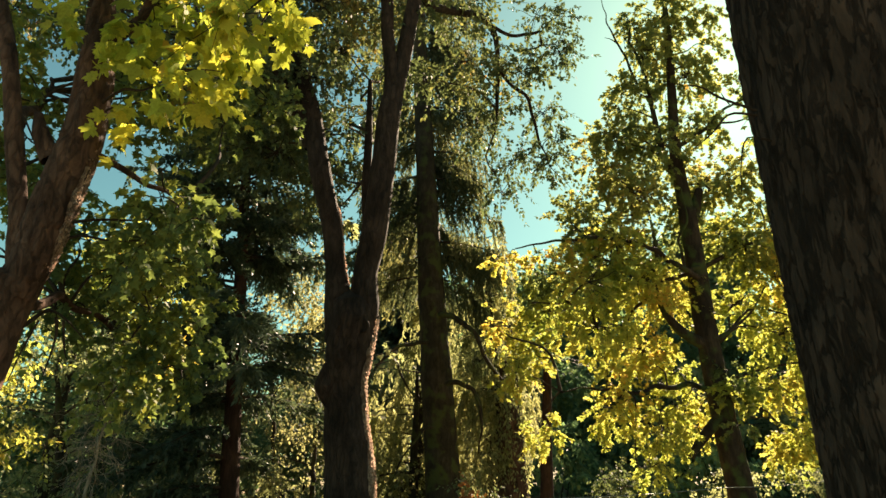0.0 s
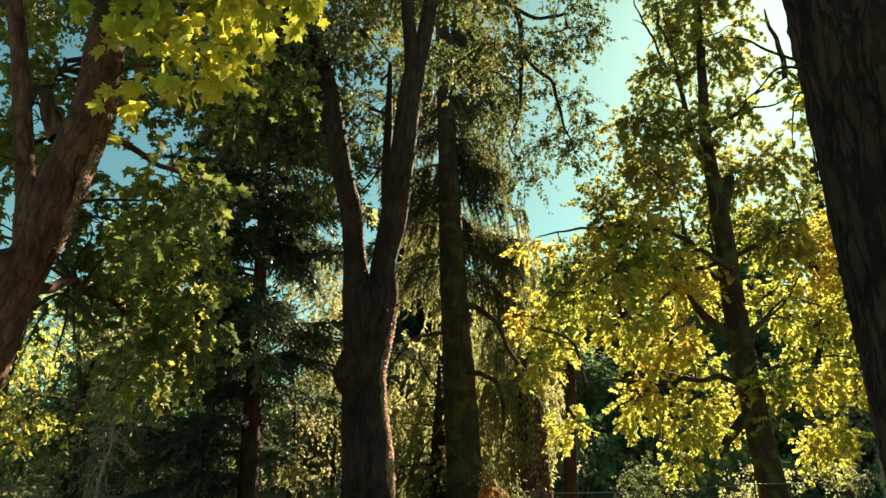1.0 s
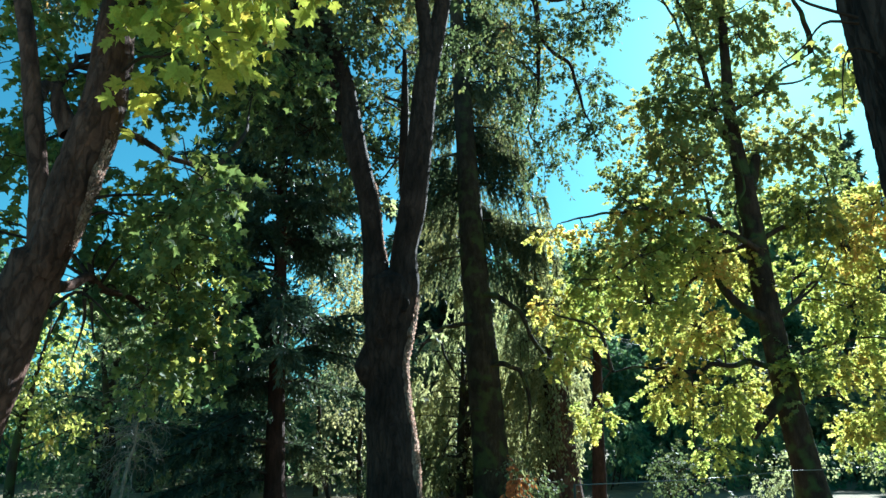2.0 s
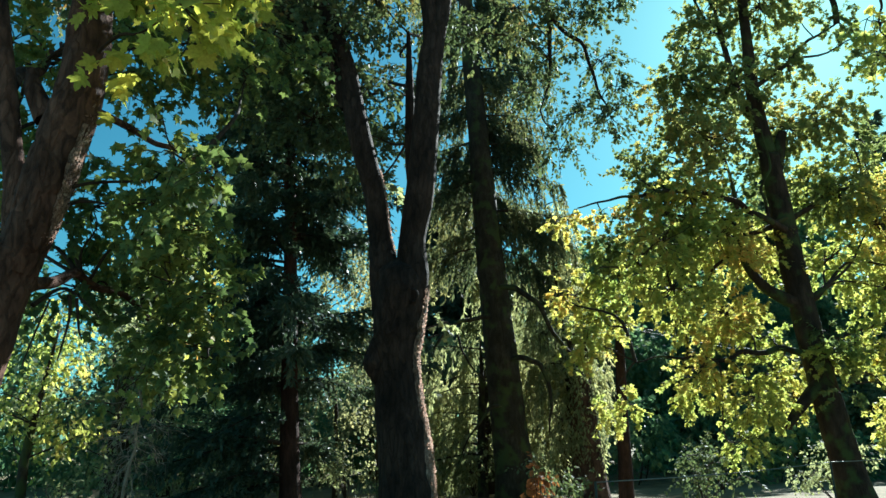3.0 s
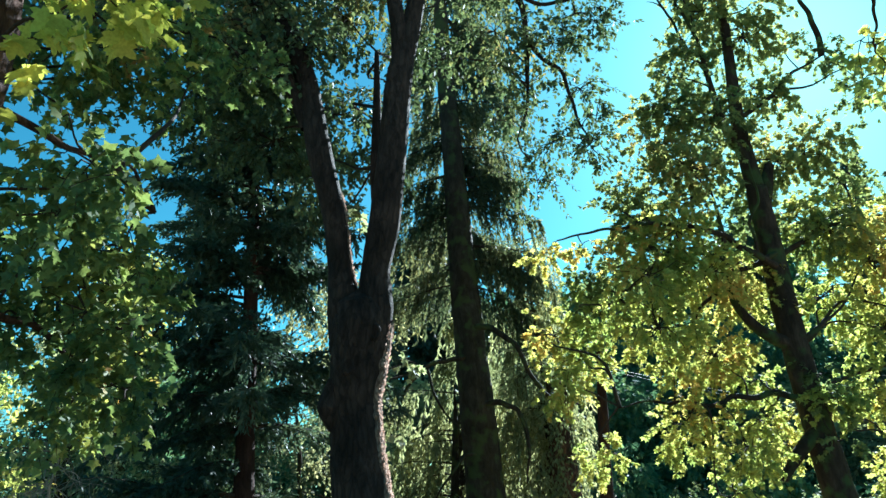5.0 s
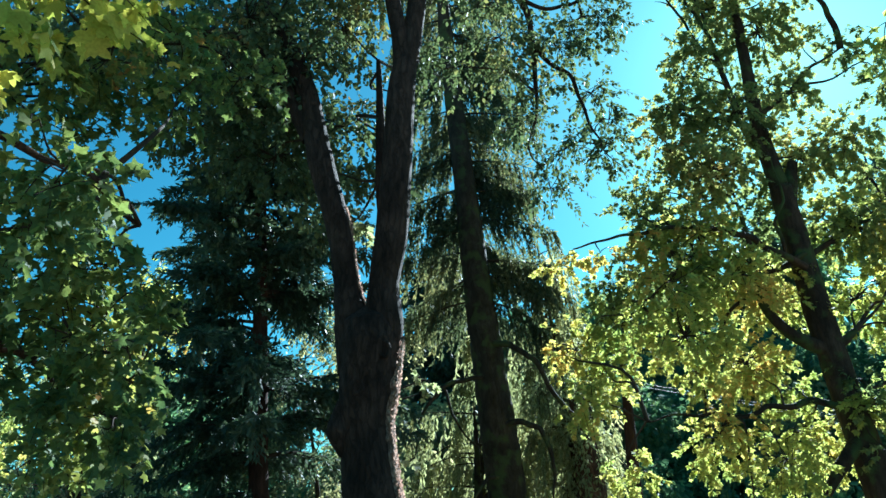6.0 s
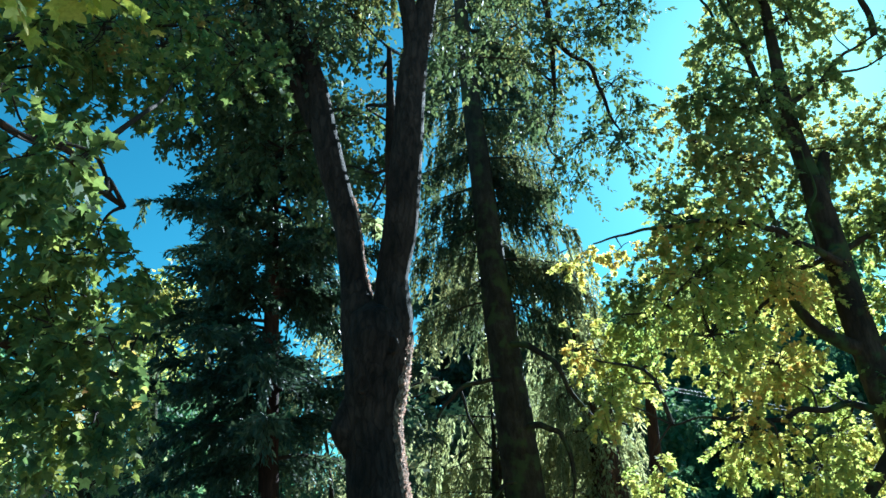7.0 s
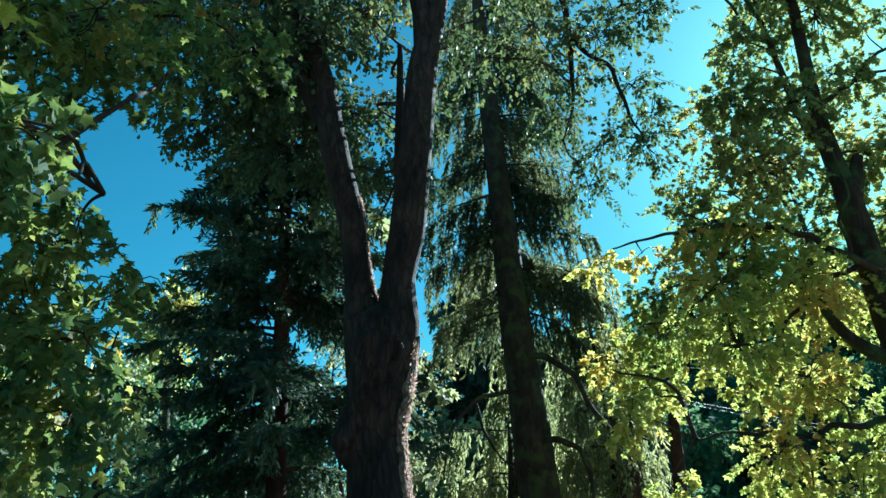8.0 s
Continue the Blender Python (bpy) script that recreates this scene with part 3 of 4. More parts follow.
        leaves(name, MAPLE_FAR, at, tip, up, sz, M_LEAF_SHRUB, t, "tuft of yellow-green leaves")
        tubes("fine_twiggery", lines + [(bend([(-1.2, 12.3, c[2] - 0.1) if c[0] > -1.5 else (-1.7, 12.5, 5.3), c[:3]], 5), 0.012, 0.006) for c in shoots], M_TWIG, t)
    adopt(t, "trunk", ("knot", "burl", "bare_wood", "loose_bark", "root_flute", "low_shoot", "trunk_shoot"))


forked_tree()


# ---- the furrowed trunk close by ----
def near_trunk():
    t = thing("furrowed_tree", (2.4, 3.75, 0), "big old tree trunk with dark furrowed red-brown bark", "tree")
    axis = [(2.58, 3.75, -0.15), (2.56, 3.75, 0.2), (2.49, 3.75, 1.2), (2.36, 3.75, 2.6), (2.24, 3.75, 4.0), (2.12, 3.75, 6.0), (2.0, 3.75, 9.0), (1.9, 3.8, 12.0)]
    girth = [0.65, 0.53, 0.475, 0.45, 0.43, 0.41, 0.35, 0.3]
    stem("trunk", axis, girth, M_BARK_NEAR, t, 150, 0.04, 0.03, 0.022, 8.0)
    reach = [(2.05, 3.75, 8.3), (3.2, 5.6, 9.0), (4.6, 8.2, 9.0), (5.6, 10.4, 8.6), (6.3, 12.0, 7.9)]
    stem("limb", reach, [0.09, 0.075, 0.06, 0.04, 0.015], M_BARK_NEAR, t, 12, 0.08)
    ends = [(6.1, 12.0, 8.0, 0.33), (6.3, 12.0, 7.4, 0.3), (6.7, 12.0, 8.1, 0.45), (5.9, 10.9, 9.0, 0.35)]
    at, tip, up, sz, lines = sprays(ends, 110, 0.4, 8, 0.13, 0.9)
    leaves("crown", MAPLE_FAR, at, tip, up, sz, M_LEAF_GOLD, t)
    tubes("fine_twiggery", lines, M_TWIG, t)
    branches("branch", arms(ends, [bend(reach, 20)[8:]], 0.03), M_TWIG, t)
    # thin leafy shoots on the side towards the sun
    branches("shoot", [(bend([(1.8, 3.7, 3.5), (1.6, 3.7, 3.58), (1.5, 3.72, 3.66), (1.38, 3.76, 3.7)], 12), 0.009, 0.003),
                       (bend([(1.8, 3.7, 3.47), (1.62, 3.65, 3.45), (1.5, 3.63, 3.32), (1.36, 3.6, 3.2)], 12), 0.008, 0.003),
                       (bend([(1.85, 3.68, 3.3), (1.68, 3.6, 3.28), (1.62, 3.58, 3.12), (1.6, 3.57, 2.95)], 10), 0.006, 0.002)], M_TWIG, t)
    g = np.random.default_rng(15)
    at = np.array([(1.42, 3.7, 3.66), (1.5, 3.7, 3.6), (1.38, 3.6, 3.22), (1.45, 3.62, 3.28), (1.53, 3.62, 3.34), (1.62, 3.58, 3.2), (1.61, 3.57, 3.1), (1.6, 3.57, 3.02), (1.6, 3.57, 2.95), (1.66, 3.6, 3.26)])
    single_leaves(MAPLE_FAR, at, g.normal(0, 0.4, (10, 3)) + (0, 0, -1), g.normal(0, 0.6, (10, 3)) + (0, -1, 0), g.uniform(0.03, 0.055, 10), M_LEAF_GOLD_ONE, t)
    # plates of bark between the furrows, on the side that faces the path
    g = np.random.default_rng(61)
    nu, nv = 6, 9
    shapes = []
    for k in range(6):
        v, f = [], []
        for j in range(nv):
            b = j / (nv - 1) * 2 - 1
            lean = 0.25 * math.sin(2.0 * b + k)
            half = (1 - 0.75 * abs(b) ** 2.6) * (1 + 0.18 * g.normal())
            for i in range(nu):
                a = i / (nu - 1) * 2 - 1
                edge = min(1.0, 2.2 * (1 - abs(a))) * min(1.0, 3.0 * (1 - abs(b)))
                v.append((half * a + lean, b, edge * (0.8 + 0.35 * g.normal() * 0.5) - 0.25))
        for j in range(nv - 1):
            for i in range(nu - 1):
                f.append((j * nu + i, j * nu + i + 1, (j + 1) * nu + i + 1, (j + 1) * nu + i))
        me = quads("bark_plate", np.array(v), np.array(f))
        me.materials.append(M_BARK_NEAR)
        me.polygons.foreach_set("use_smooth", np.ones(len(me.polygons), bool))
        shapes.append(me)
    mid = bend(axis, 400)
    span = np.interp(np.linspace(0, 1, 400), np.linspace(0, 1, len(girth)), girth)
    count = 0
    row = 0
    z = 1.0
    while z < 4.6 and count < 300:
        n = 17
        for i in range(n):
            a = radians(150) + radians(160) * (i + 0.5 * (row % 2) + g.uniform(-0.25, 0.25)) / n
            zz = z + g.uniform(-0.09, 0.09)
            q = np.abs(mid[:, 2] - zz).argmin()
            out = np.array((math.cos(a), math.sin(a), 0.0))
            along = unit(mid[min(q + 3, 399)] - mid[q - 3])
            side = np.cross(along, out)
            m = np.eye(4)
            m[:3, 0] = side * g.uniform(0.036, 0.056)
            m[:3, 1] = along * g.uniform(0.14, 0.24)
            m[:3, 2] = out * g.uniform(0.018, 0.034)
            m[:3, 3] = mid[q] + out * (span[q] + 0.002) - np.array(t.location)
            ob = new("bark_plate", shapes[int(g.integers(6))])
            ob.parent = t
            ob.matrix_basis = Matrix(m.tolist())
            count += 1
        row += 1
        z += 0.215
    adopt(t, "trunk", ("bark_plate",))


near_trunk()


# ---- the big-leaved maple ----
def big_maple():
    t = thing("bigleaf_maple", (-5.3, 7.5, 0), "leaning maple with flaky brown bark and large green-gold leaves", "tree")
    m = M_BARK_MAPLE
    trunk = [(-5.3, 7.5, -0.15), (-5.25, 7.5, 0.6), (-5.08, 7.45, 1.6), (-4.83, 7.4, 2.5), (-4.6, 7.4, 3.4)]
    stem("trunk", trunk, [0.5, 0.38, 0.3, 0.26, 0.25], m, t, 56, 0.035, 0.12, 0.02, 9)
    right = [(-4.58, 7.4, 3.2), (-4.45, 7.4, 3.6), (-4.33, 7.4, 4.2), (-4.14, 7.4, 5.0), (-4.1, 7.4, 5.9), (-4.17, 7.4, 6.9), (-4.4, 7.5, 8.6)]
    stem("limb", right, [0.2, 0.21, 0.23, 0.22, 0.18, 0.14, 0.07], m, t, 56, 0.03, 0.14, 0.022, 9)
    stem("stub", [(-4.4, 7.35, 4.75), (-4.55, 7.3, 5.05), (-4.62, 7.3, 5.3)], [0.13, 0.1, 0.05], m, t, 16, 0.04, 0.15)
    left = [(-4.55, 7.4, 3.3), (-4.63, 7.38, 3.7), (-4.68, 7.36, 4.15), (-4.87, 7.35, 5.0), (-5.08, 7.35, 5.9), (-5.33, 7.4, 6.65), (-5.9, 7.5, 8.2)]
    stem("limb", left, [0.13, 0.11, 0.1, 0.1, 0.09, 0.085, 0.04], m, t, 18, 0.06, 0.06)
    out = [(-4.15, 7.4, 4.9), (-3.9, 7.6, 4.85), (-3.6, 7.9, 4.7), (-3.2, 8.2, 4.55), (-2.9, 8.4, 4.2)]
    stem("limb", out, [0.05, 0.04, 0.03, 0.025, 0.012], m, t, 10, 0.06)
    low = [(-4.75, 7.6, 3.0), (-4.9, 8.4, 3.35), (-4.9, 9.2, 3.5), (-4.7, 9.9, 3.3), (-4.5, 10.3, 2.9)]
    stem("limb", low, [0.08, 0.065, 0.05, 0.035, 0.015], m, t, 10, 0.06)
    back = [(-4.9, 7.4, 5.2), (-5.2, 8.0, 5.7), (-5.5, 8.7, 6.3), (-5.7, 9.2, 6.8)]
    stem("limb", back, [0.08, 0.06, 0.045, 0.02], m, t, 10, 0.06)
    top = [(-4.1, 7.4, 5.9), (-3.6, 7.1, 6.4), (-2.9, 6.8, 6.7), (-2.2, 6.6, 6.6), (-1.7, 6.6, 6.4)]
    stem("limb", top, [0.07, 0.06, 0.045, 0.03, 0.012], m, t, 10, 0.06)
    # the limb's sunlit edge, painted as a pale strip
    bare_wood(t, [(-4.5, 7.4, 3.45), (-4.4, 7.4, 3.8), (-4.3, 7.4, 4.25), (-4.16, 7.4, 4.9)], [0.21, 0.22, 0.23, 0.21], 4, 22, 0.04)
    twist = [[(-4.85, 8.1, 3.0), (-4.77, 8.4, 3.24), (-4.55, 8.4, 3.15), (-4.28, 8.4, 2.9)], [(-4.65, 8.4, 3.16), (-4.62, 8.4, 2.9), (-4.7, 8.4, 2.45)],
             [(-4.56, 8.4, 3.12), (-4.5, 8.4, 2.8), (-4.45, 8.4, 2.66)], [(-4.8, 8.3, 3.1), (-5.0, 8.4, 2.75), (-5.1, 8.4, 2.4)]]
    branches("branch", [(bend(q, 10), 0.028 - 0.005 * k, 0.007) for k, q in enumerate(twist)], M_TWIG, t)
    bones = [bend(b, 24)[4:] for b in (right, left, out, low, back, top)]
    a = [(-3.5, 7.0, 6.3, 0.61), (-2.2, 6.4, 6.0, 0.5), (-2.9, 7.0, 5.7, 0.5), (-1.8, 6.8, 6.4, 0.32), (-3.4, 7.2, 5.4, 0.29), (-2.5, 6.5, 6.8, 0.57),
         (-3.7, 7.0, 7.2, 0.6), (-5.0, 8.0, 8.8, 0.9), (-3.4, 8.0, 8.4, 0.9), (-2.9, 7.2, 6.5, 0.35), (-2.2, 7.2, 6.35, 0.3)]
    b = [(-3.3, 7.6, 4.2, 0.3), (-2.9, 7.3, 4.2, 0.38), (-2.6, 7.3, 4.0, 0.22), (-4.9, 8.5, 4.9, 0.47), (-3.35, 7.6, 3.9, 0.4), (-3.1, 7.2, 4.6, 0.2), (-4.1, 9.0, 4.2, 0.5), (-4.9, 9.0, 4.4, 0.5), (-5.3, 9.5, 3.5, 0.68),
         (-4.8, 10.0, 4.1, 0.55), (-3.8, 9.5, 3.7, 0.53), (-3.0, 9.0, 3.25, 0.18), (-4.8, 10.4, 2.7, 0.33), (-4.2, 10.5, 2.9, 0.42), (-3.3, 9.0, 2.6, 0.35), (-3.9, 9.2, 2.9, 0.45), (-3.0, 8.6, 3.1, 0.3), (-4.4, 9.6, 2.4, 0.35)]
    c = [(-3.6, 8.6, 4.6, 0.45), (-3.4, 8.8, 4.0, 0.39), (-3.8, 9.0, 3.4, 0.49), (-3.4, 9.0, 3.2, 0.24), (-4.0, 9.5, 2.8, 0.45), (-4.7, 9.2, 6.7, 0.55),
         (-4.2, 9.6, 6.8, 0.5), (-3.3, 9.6, 6.3, 0.27), (-4.9, 12.0, 4.9, 0.39)]
    d = [(-4.2, 8.5, 6.3, 0.4), (-3.8, 9.0, 6.7, 0.45), (-3.6, 10.0, 7.5, 0.53), (-2.9, 10.5, 7.2, 0.47), (-3.5, 10.0, 6.7, 0.34),
         (-7.0, 9.0, 4.6, 0.7), (-6.9, 9.5, 5.8, 0.6), (-5.7, 8.0, 7.1, 0.51), (-5.4, 8.6, 6.1, 0.41), (-5.8, 9.0, 5.8, 0.43), (-6.0, 9.0, 5.2, 0.5), (-6.3, 9.0, 6.8, 0.5), (-6.4, 9.0, 4.4, 0.3), (-5.3, 10.0, 6.75, 0.3), (-4.95, 10.0, 6.3, 0.22), (-4.3, 10.2, 6.9, 0.3), (-4.7, 10.3, 6.6, 0.25)]
    got = [sprays(a, 78, 0.5, 8, 0.172, 0.6)] + [sprays(g, 120, 0.42, 16, 0.105, 0.6) for g in (b, c, d)]
    arrays = got[0][:4]
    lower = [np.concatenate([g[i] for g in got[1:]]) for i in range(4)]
    # lower and inner leaves take the darker colours that stand for shade
    leaves("crown", MAPLE_MID, *lower, M_LEAF_SHADED, t)
    near = arrays[0][:, 0] > -3.6
    one, rest = split_near(arrays, near)
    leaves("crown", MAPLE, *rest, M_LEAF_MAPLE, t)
    tubes("fine_twiggery", sum((g[4] for g in got), []), M_TWIG, t)
    branches("branch", arms(a + b + c + d, bones, 0.035), M_TWIG, t)
    single_leaves(MAPLE, *one, M_LEAF_MAPLE_ONE, t)
    adopt(t, "crown", ("leaf",))
    adopt(t, "limb", ("bare_wood", "loose_bark", "stub"))


big_maple()


# ---- the golden maple ----
def golden_maple():
    t = thing("golden_maple", (6.7, 16.6, 0), "maple with a dark mossy trunk and backlit yellow autumn leaves", "tree")
    m = M_BARK_GOLD
    trunk = [(6.75, 16.6, -0.15), (6.7, 16.6, 0.2), (6.6, 16.6, 0.9), (6.42, 16.6, 2.25), (6.27, 16.6, 3.65), (6.16, 16.6, 4.85), (6.09, 16.6, 6.2), (6.01, 16.6, 7.5)]
    stem("trunk", trunk, [0.5, 0.38, 0.3, 0.275, 0.26, 0.25, 0.225, 0.21], m, t, 32, 0.07, 0.08, 0.012, 8)
    top = [(6.02, 16.6, 7.3), (5.94, 16.6, 8.0), (5.86, 16.6, 9.1), (5.9, 16.6, 10.5), (5.95, 16.6, 12.5), (5.9, 16.6, 14.6)]
    stem("limb", top, [0.2, 0.18, 0.15, 0.12, 0.09, 0.03], m, t, 18, 0.08)
    stem("limb", [(6.05, 16.6, 7.0), (6.2, 16.6, 7.5), (6.36, 16.6, 8.05)], [0.16, 0.15, 0.1], m, t, 16, 0.06, 0.1, label="broken limb stub")
    fork = [(5.98, 16.55, 7.9), (5.75, 16.5, 8.4), (5.49, 16.4, 8.9), (5.3, 16.4, 10.2), (5.1, 16.3, 11.8)]
    stem("limb", fork, [0.11, 0.1, 0.085, 0.06, 0.02], m, t, 12, 0.1)
    b1 = [(6.25, 16.55, 4.1), (5.8, 16.5, 4.3), (5.41, 16.5, 4.63), (5.12, 16.5, 5.25), (5.14, 16.5, 6.4), (5.0, 16.4, 7.4)]
    stem("limb", b1, [0.15, 0.13, 0.1, 0.08, 0.05, 0.02], m, t, 14, 0.08)
    b2 = [(6.3, 16.5, 3.05), (5.6, 16.4, 3.2), (4.89, 16.3, 3.14), (4.2, 16.2, 3.02), (3.58, 16.1, 3.1), (2.6, 16.0, 3.0)]
    stem("limb", b2, [0.075, 0.062, 0.05, 0.04, 0.03, 0.014], m, t, 12, 0.08, 0.06)
    b3 = [(6.35, 16.5, 2.55), (6.05, 16.4, 2.3), (5.76, 16.35, 2.0), (5.47, 16.3, 1.65)]
    stem("limb", b3, [0.14, 0.13, 0.11, 0.08], m, t, 14, 0.06, label="broken drooping limb")
    b4 = [(6.0, 16.3, 5.7), (5.5, 16.0, 5.9), (4.9, 15.8, 6.15), (4.3, 15.6, 6.4), (3.2, 15.5, 6.4), (2.4, 15.4, 6.3), (1.6, 15.4, 6.1)]
    stem("limb", b4, [0.08, 0.065, 0.055, 0.045, 0.036, 0.026, 0.014], m, t, 10, 0.08)
    b5 = [(6.2, 16.6, 4.2), (6.5, 16.6, 4.3), (6.75, 16.6, 4.5)]
    stem("limb", b5, [0.12, 0.09, 0.05], m, t, 12, 0.06)
    b6 = [(6.1, 16.6, 5.9), (6.7, 16.8, 6.3), (7.6, 17.0, 6.8), (8.8, 17.2, 7.0)]
    stem("limb", b6, [0.07, 0.055, 0.04, 0.02], m, t, 10, 0.1)
    b7 = [(5.9, 16.6, 9.2), (6.6, 16.8, 9.7), (7.4, 17.0, 10.5), (8.3, 17.2, 11.1)]
    stem("limb", b7, [0.06, 0.05, 0.035, 0.02], m, t, 10, 0.1)
    stem("limb", [(8.25, 17.2, 11.05), (8.2, 17.1, 11.5), (8.02, 17.0, 12.0), (7.85, 16.9, 12.45), (7.78, 16.9, 12.9)], [0.075, 0.07, 0.06, 0.045, 0.02], m, t, 12, 0.1, label="bare upright limb")
    b8 = [(6.1, 16.4, 6.0), (5.75, 16.35, 5.85), (5.1, 16.3, 5.5), (4.5, 16.2, 5.0), (4.1, 16.1, 4.5)]
    stem("limb", b8, [0.06, 0.055, 0.045, 0.035, 0.012], m, t, 10, 0.08)
    b9 = [(5.25, 16.4, 5.6), (4.8, 16.2, 5.95), (4.0, 16.0, 6.0), (3.3, 15.9, 5.45), (2.8, 15.8, 5.0)]
    stem("limb", b9, [0.035, 0.03, 0.025, 0.02, 0.008], m, t, 8, 0.08)
    b10 = [(5.7, 16.3, 5.9), (5.6, 16.1, 6.6), (5.75, 16.0, 7.2), (5.6, 15.9, 8.0)]
    stem("limb", b10, [0.035, 0.03, 0.022, 0.008], m, t, 8, 0.08)
    for twig, r in (([(5, 16.5, 10.93), (4.71, 16.5, 11.77), (4.46, 16.5, 12.41), (4.29, 16.5, 13), (4.15, 16.5, 13.68)], 0.035), ([(5.17, 16.4, 11.21), (4.9, 16.4, 12.08), (4.85, 16.4, 12.64), (4.79, 16.4, 13.04)], 0.04), ([(4.6, 16.5, 12.07), (4.37, 16.5, 12.28), (4.22, 16.5, 12.31)], 0.018)):
        stem("bare_twig", twig, [r, r * 0.8, r * 0.5, r * 0.2], m, t, 8, 0.08)
    bones = [bend(b, 24)[4:] for b in (trunk[3:], top, fork, b1, b2, b4, b5, b6, b7, b8, b9, b10)]
    a = [(5.8, 16.6, 13.0, 0.9), (6.3, 16.6, 11.3, 0.85), (4.8, 16.3, 10.7, 0.6), (4.3, 16.2, 9.3, 0.68), (5.3, 16.4, 9.1, 0.8), (3.8, 16.0, 8.3, 0.6),
         (4.5, 16.0, 7.8, 0.8), (6.8, 16.8, 9.8, 0.55), (7.3, 17.0, 8.5, 0.7), (6.4, 16.6, 14.7, 0.75), (7.3, 17.0, 11.2, 0.35), (5.4, 16.4, 11.9, 0.6),
         (6.4, 16.4, 12.9, 0.5), (7.0, 16.6, 12.9, 0.45), (4.9, 16.4, 11.0, 0.45), (4.3, 16.2, 10.1, 0.4), (5.0, 16.4, 12.7, 0.4), (6.6, 16.6, 11.7, 0.4), (3.9, 16.2, 9.2, 0.4), (7.3, 16.7, 12.2, 0.3)]
    b = [(4.0, 15.8, 6.4, 0.76), (4.5, 16.0, 5.5, 0.89), (3.2, 15.6, 5.4, 0.75), (2.7, 18.2, 5.3, 0.8), (1.7, 18.6, 4.9, 0.65), (2.3, 18.4, 4.3, 0.6),
         (3.4, 15.6, 4.4, 0.87), (5.5, 17.2, 5.5, 0.96), (7.5, 17.2, 6.9, 0.89), (8.3, 17.2, 6.0, 0.82), (7.3, 17.5, 5.3, 0.84), (8.2, 17.0, 4.5, 0.81),
         (2.1, 15.5, 6.05, 0.25), (1.4, 15.4, 5.9, 0.3), (2.9, 15.5, 6.3, 0.3), (4.8, 17.0, 4.1, 0.81), (9.4, 17.4, 7.0, 1.0), (9.6, 17.4, 5.2, 1.0)]
    c = [(3.6, 16.0, 3.8, 0.45), (5.6, 17.3, 3.6, 0.4), (7.7, 16.8, 3.3, 0.67), (8.1, 16.6, 2.1, 0.5), (4.0, 16.4, 2.75, 0.62), (3.7, 16.4, 2.3, 0.28), (4.9, 16.2, 2.25, 0.6),
         (4.5, 16.0, 1.4, 0.42), (2.3, 16.8, 2.2, 0.5), (1.6, 16.0, 3.4, 0.5), (6.1, 17.5, 2.3, 0.45), (7.9, 17.0, 1.8, 0.5), (6.6, 16.1, 3.1, 0.5), (5.6, 17.0, 2.8, 0.6), (9.2, 17.2, 3.4, 0.9)]
    d = [(6.7, 17.0, 8.3, 0.65), (7.5, 17.0, 6.7, 0.8), (7.9, 17.0, 8.7, 0.5), (9.2, 17.5, 10.3, 0.5), (8.2, 17.2, 8.0, 0.5), (8.3, 17.2, 11.1, 0.4),
         (3.1, 16.5, 7.4, 0.45), (3.4, 16.5, 6.9, 0.55), (3.5, 16.5, 6.0, 0.55), (4.2, 17.0, 6.8, 0.65), (4.9, 17.0, 7.9, 0.54), (5.4, 17.2, 6.9, 0.6), (7.0, 17.2, 7.1, 0.6),
         (6.4, 16.1, 3.5, 0.25), (6.5, 16.1, 2.9, 0.25), (6.55, 16.1, 2.3, 0.2)]
    e = [(3.9, 17.2, 7.5, 0.5), (3.5, 17.2, 7.9, 0.45), (6.0, 17.2, 8.9, 0.6), (6.6, 17.2, 10.3, 0.6), (5.2, 17.2, 10.0, 0.6), (4.6, 17.2, 8.8, 0.6), (5.6, 17.2, 12.6, 0.6), (6.2, 17.2, 7.8, 0.55),
         (2.5, 18.4, 6.3, 0.45), (3.0, 18.4, 6.8, 0.4), (2.7, 18.4, 5.8, 0.5), (3.3, 18.2, 6.2, 0.5)]
    got = [sprays(g, 150, 0.42, 19, 0.095, 0.55) for g in (a, d + e, b, c)]
    high = [np.concatenate([g[i] for g in got[:2]]) for i in range(4)]
    leaves("crown", MAPLE_FAR, *high, M_LEAF_UPPER, t)
    arrays = [np.concatenate([g[i] for g in got[2:]]) for i in range(4)]
    near = (arrays[0][:, 1] < 15.6) & (arrays[0][:, 2] < 7.5)
    one, rest = split_near(arrays, near)
    leaves("crown", MAPLE_FAR, *rest, M_LEAF_GOLD, t)
    tubes("fine_twiggery", sum((g[4] for g in got), []), M_TWIG, t)
    branches("branch", arms(a + b + c + d + e, bones, 0.05), M_TWIG, t)
    single_leaves(MAPLE_FAR, *one, M_LEAF_GOLD_ONE, t)
    adopt(t, "crown", ("leaf",))


golden_maple()


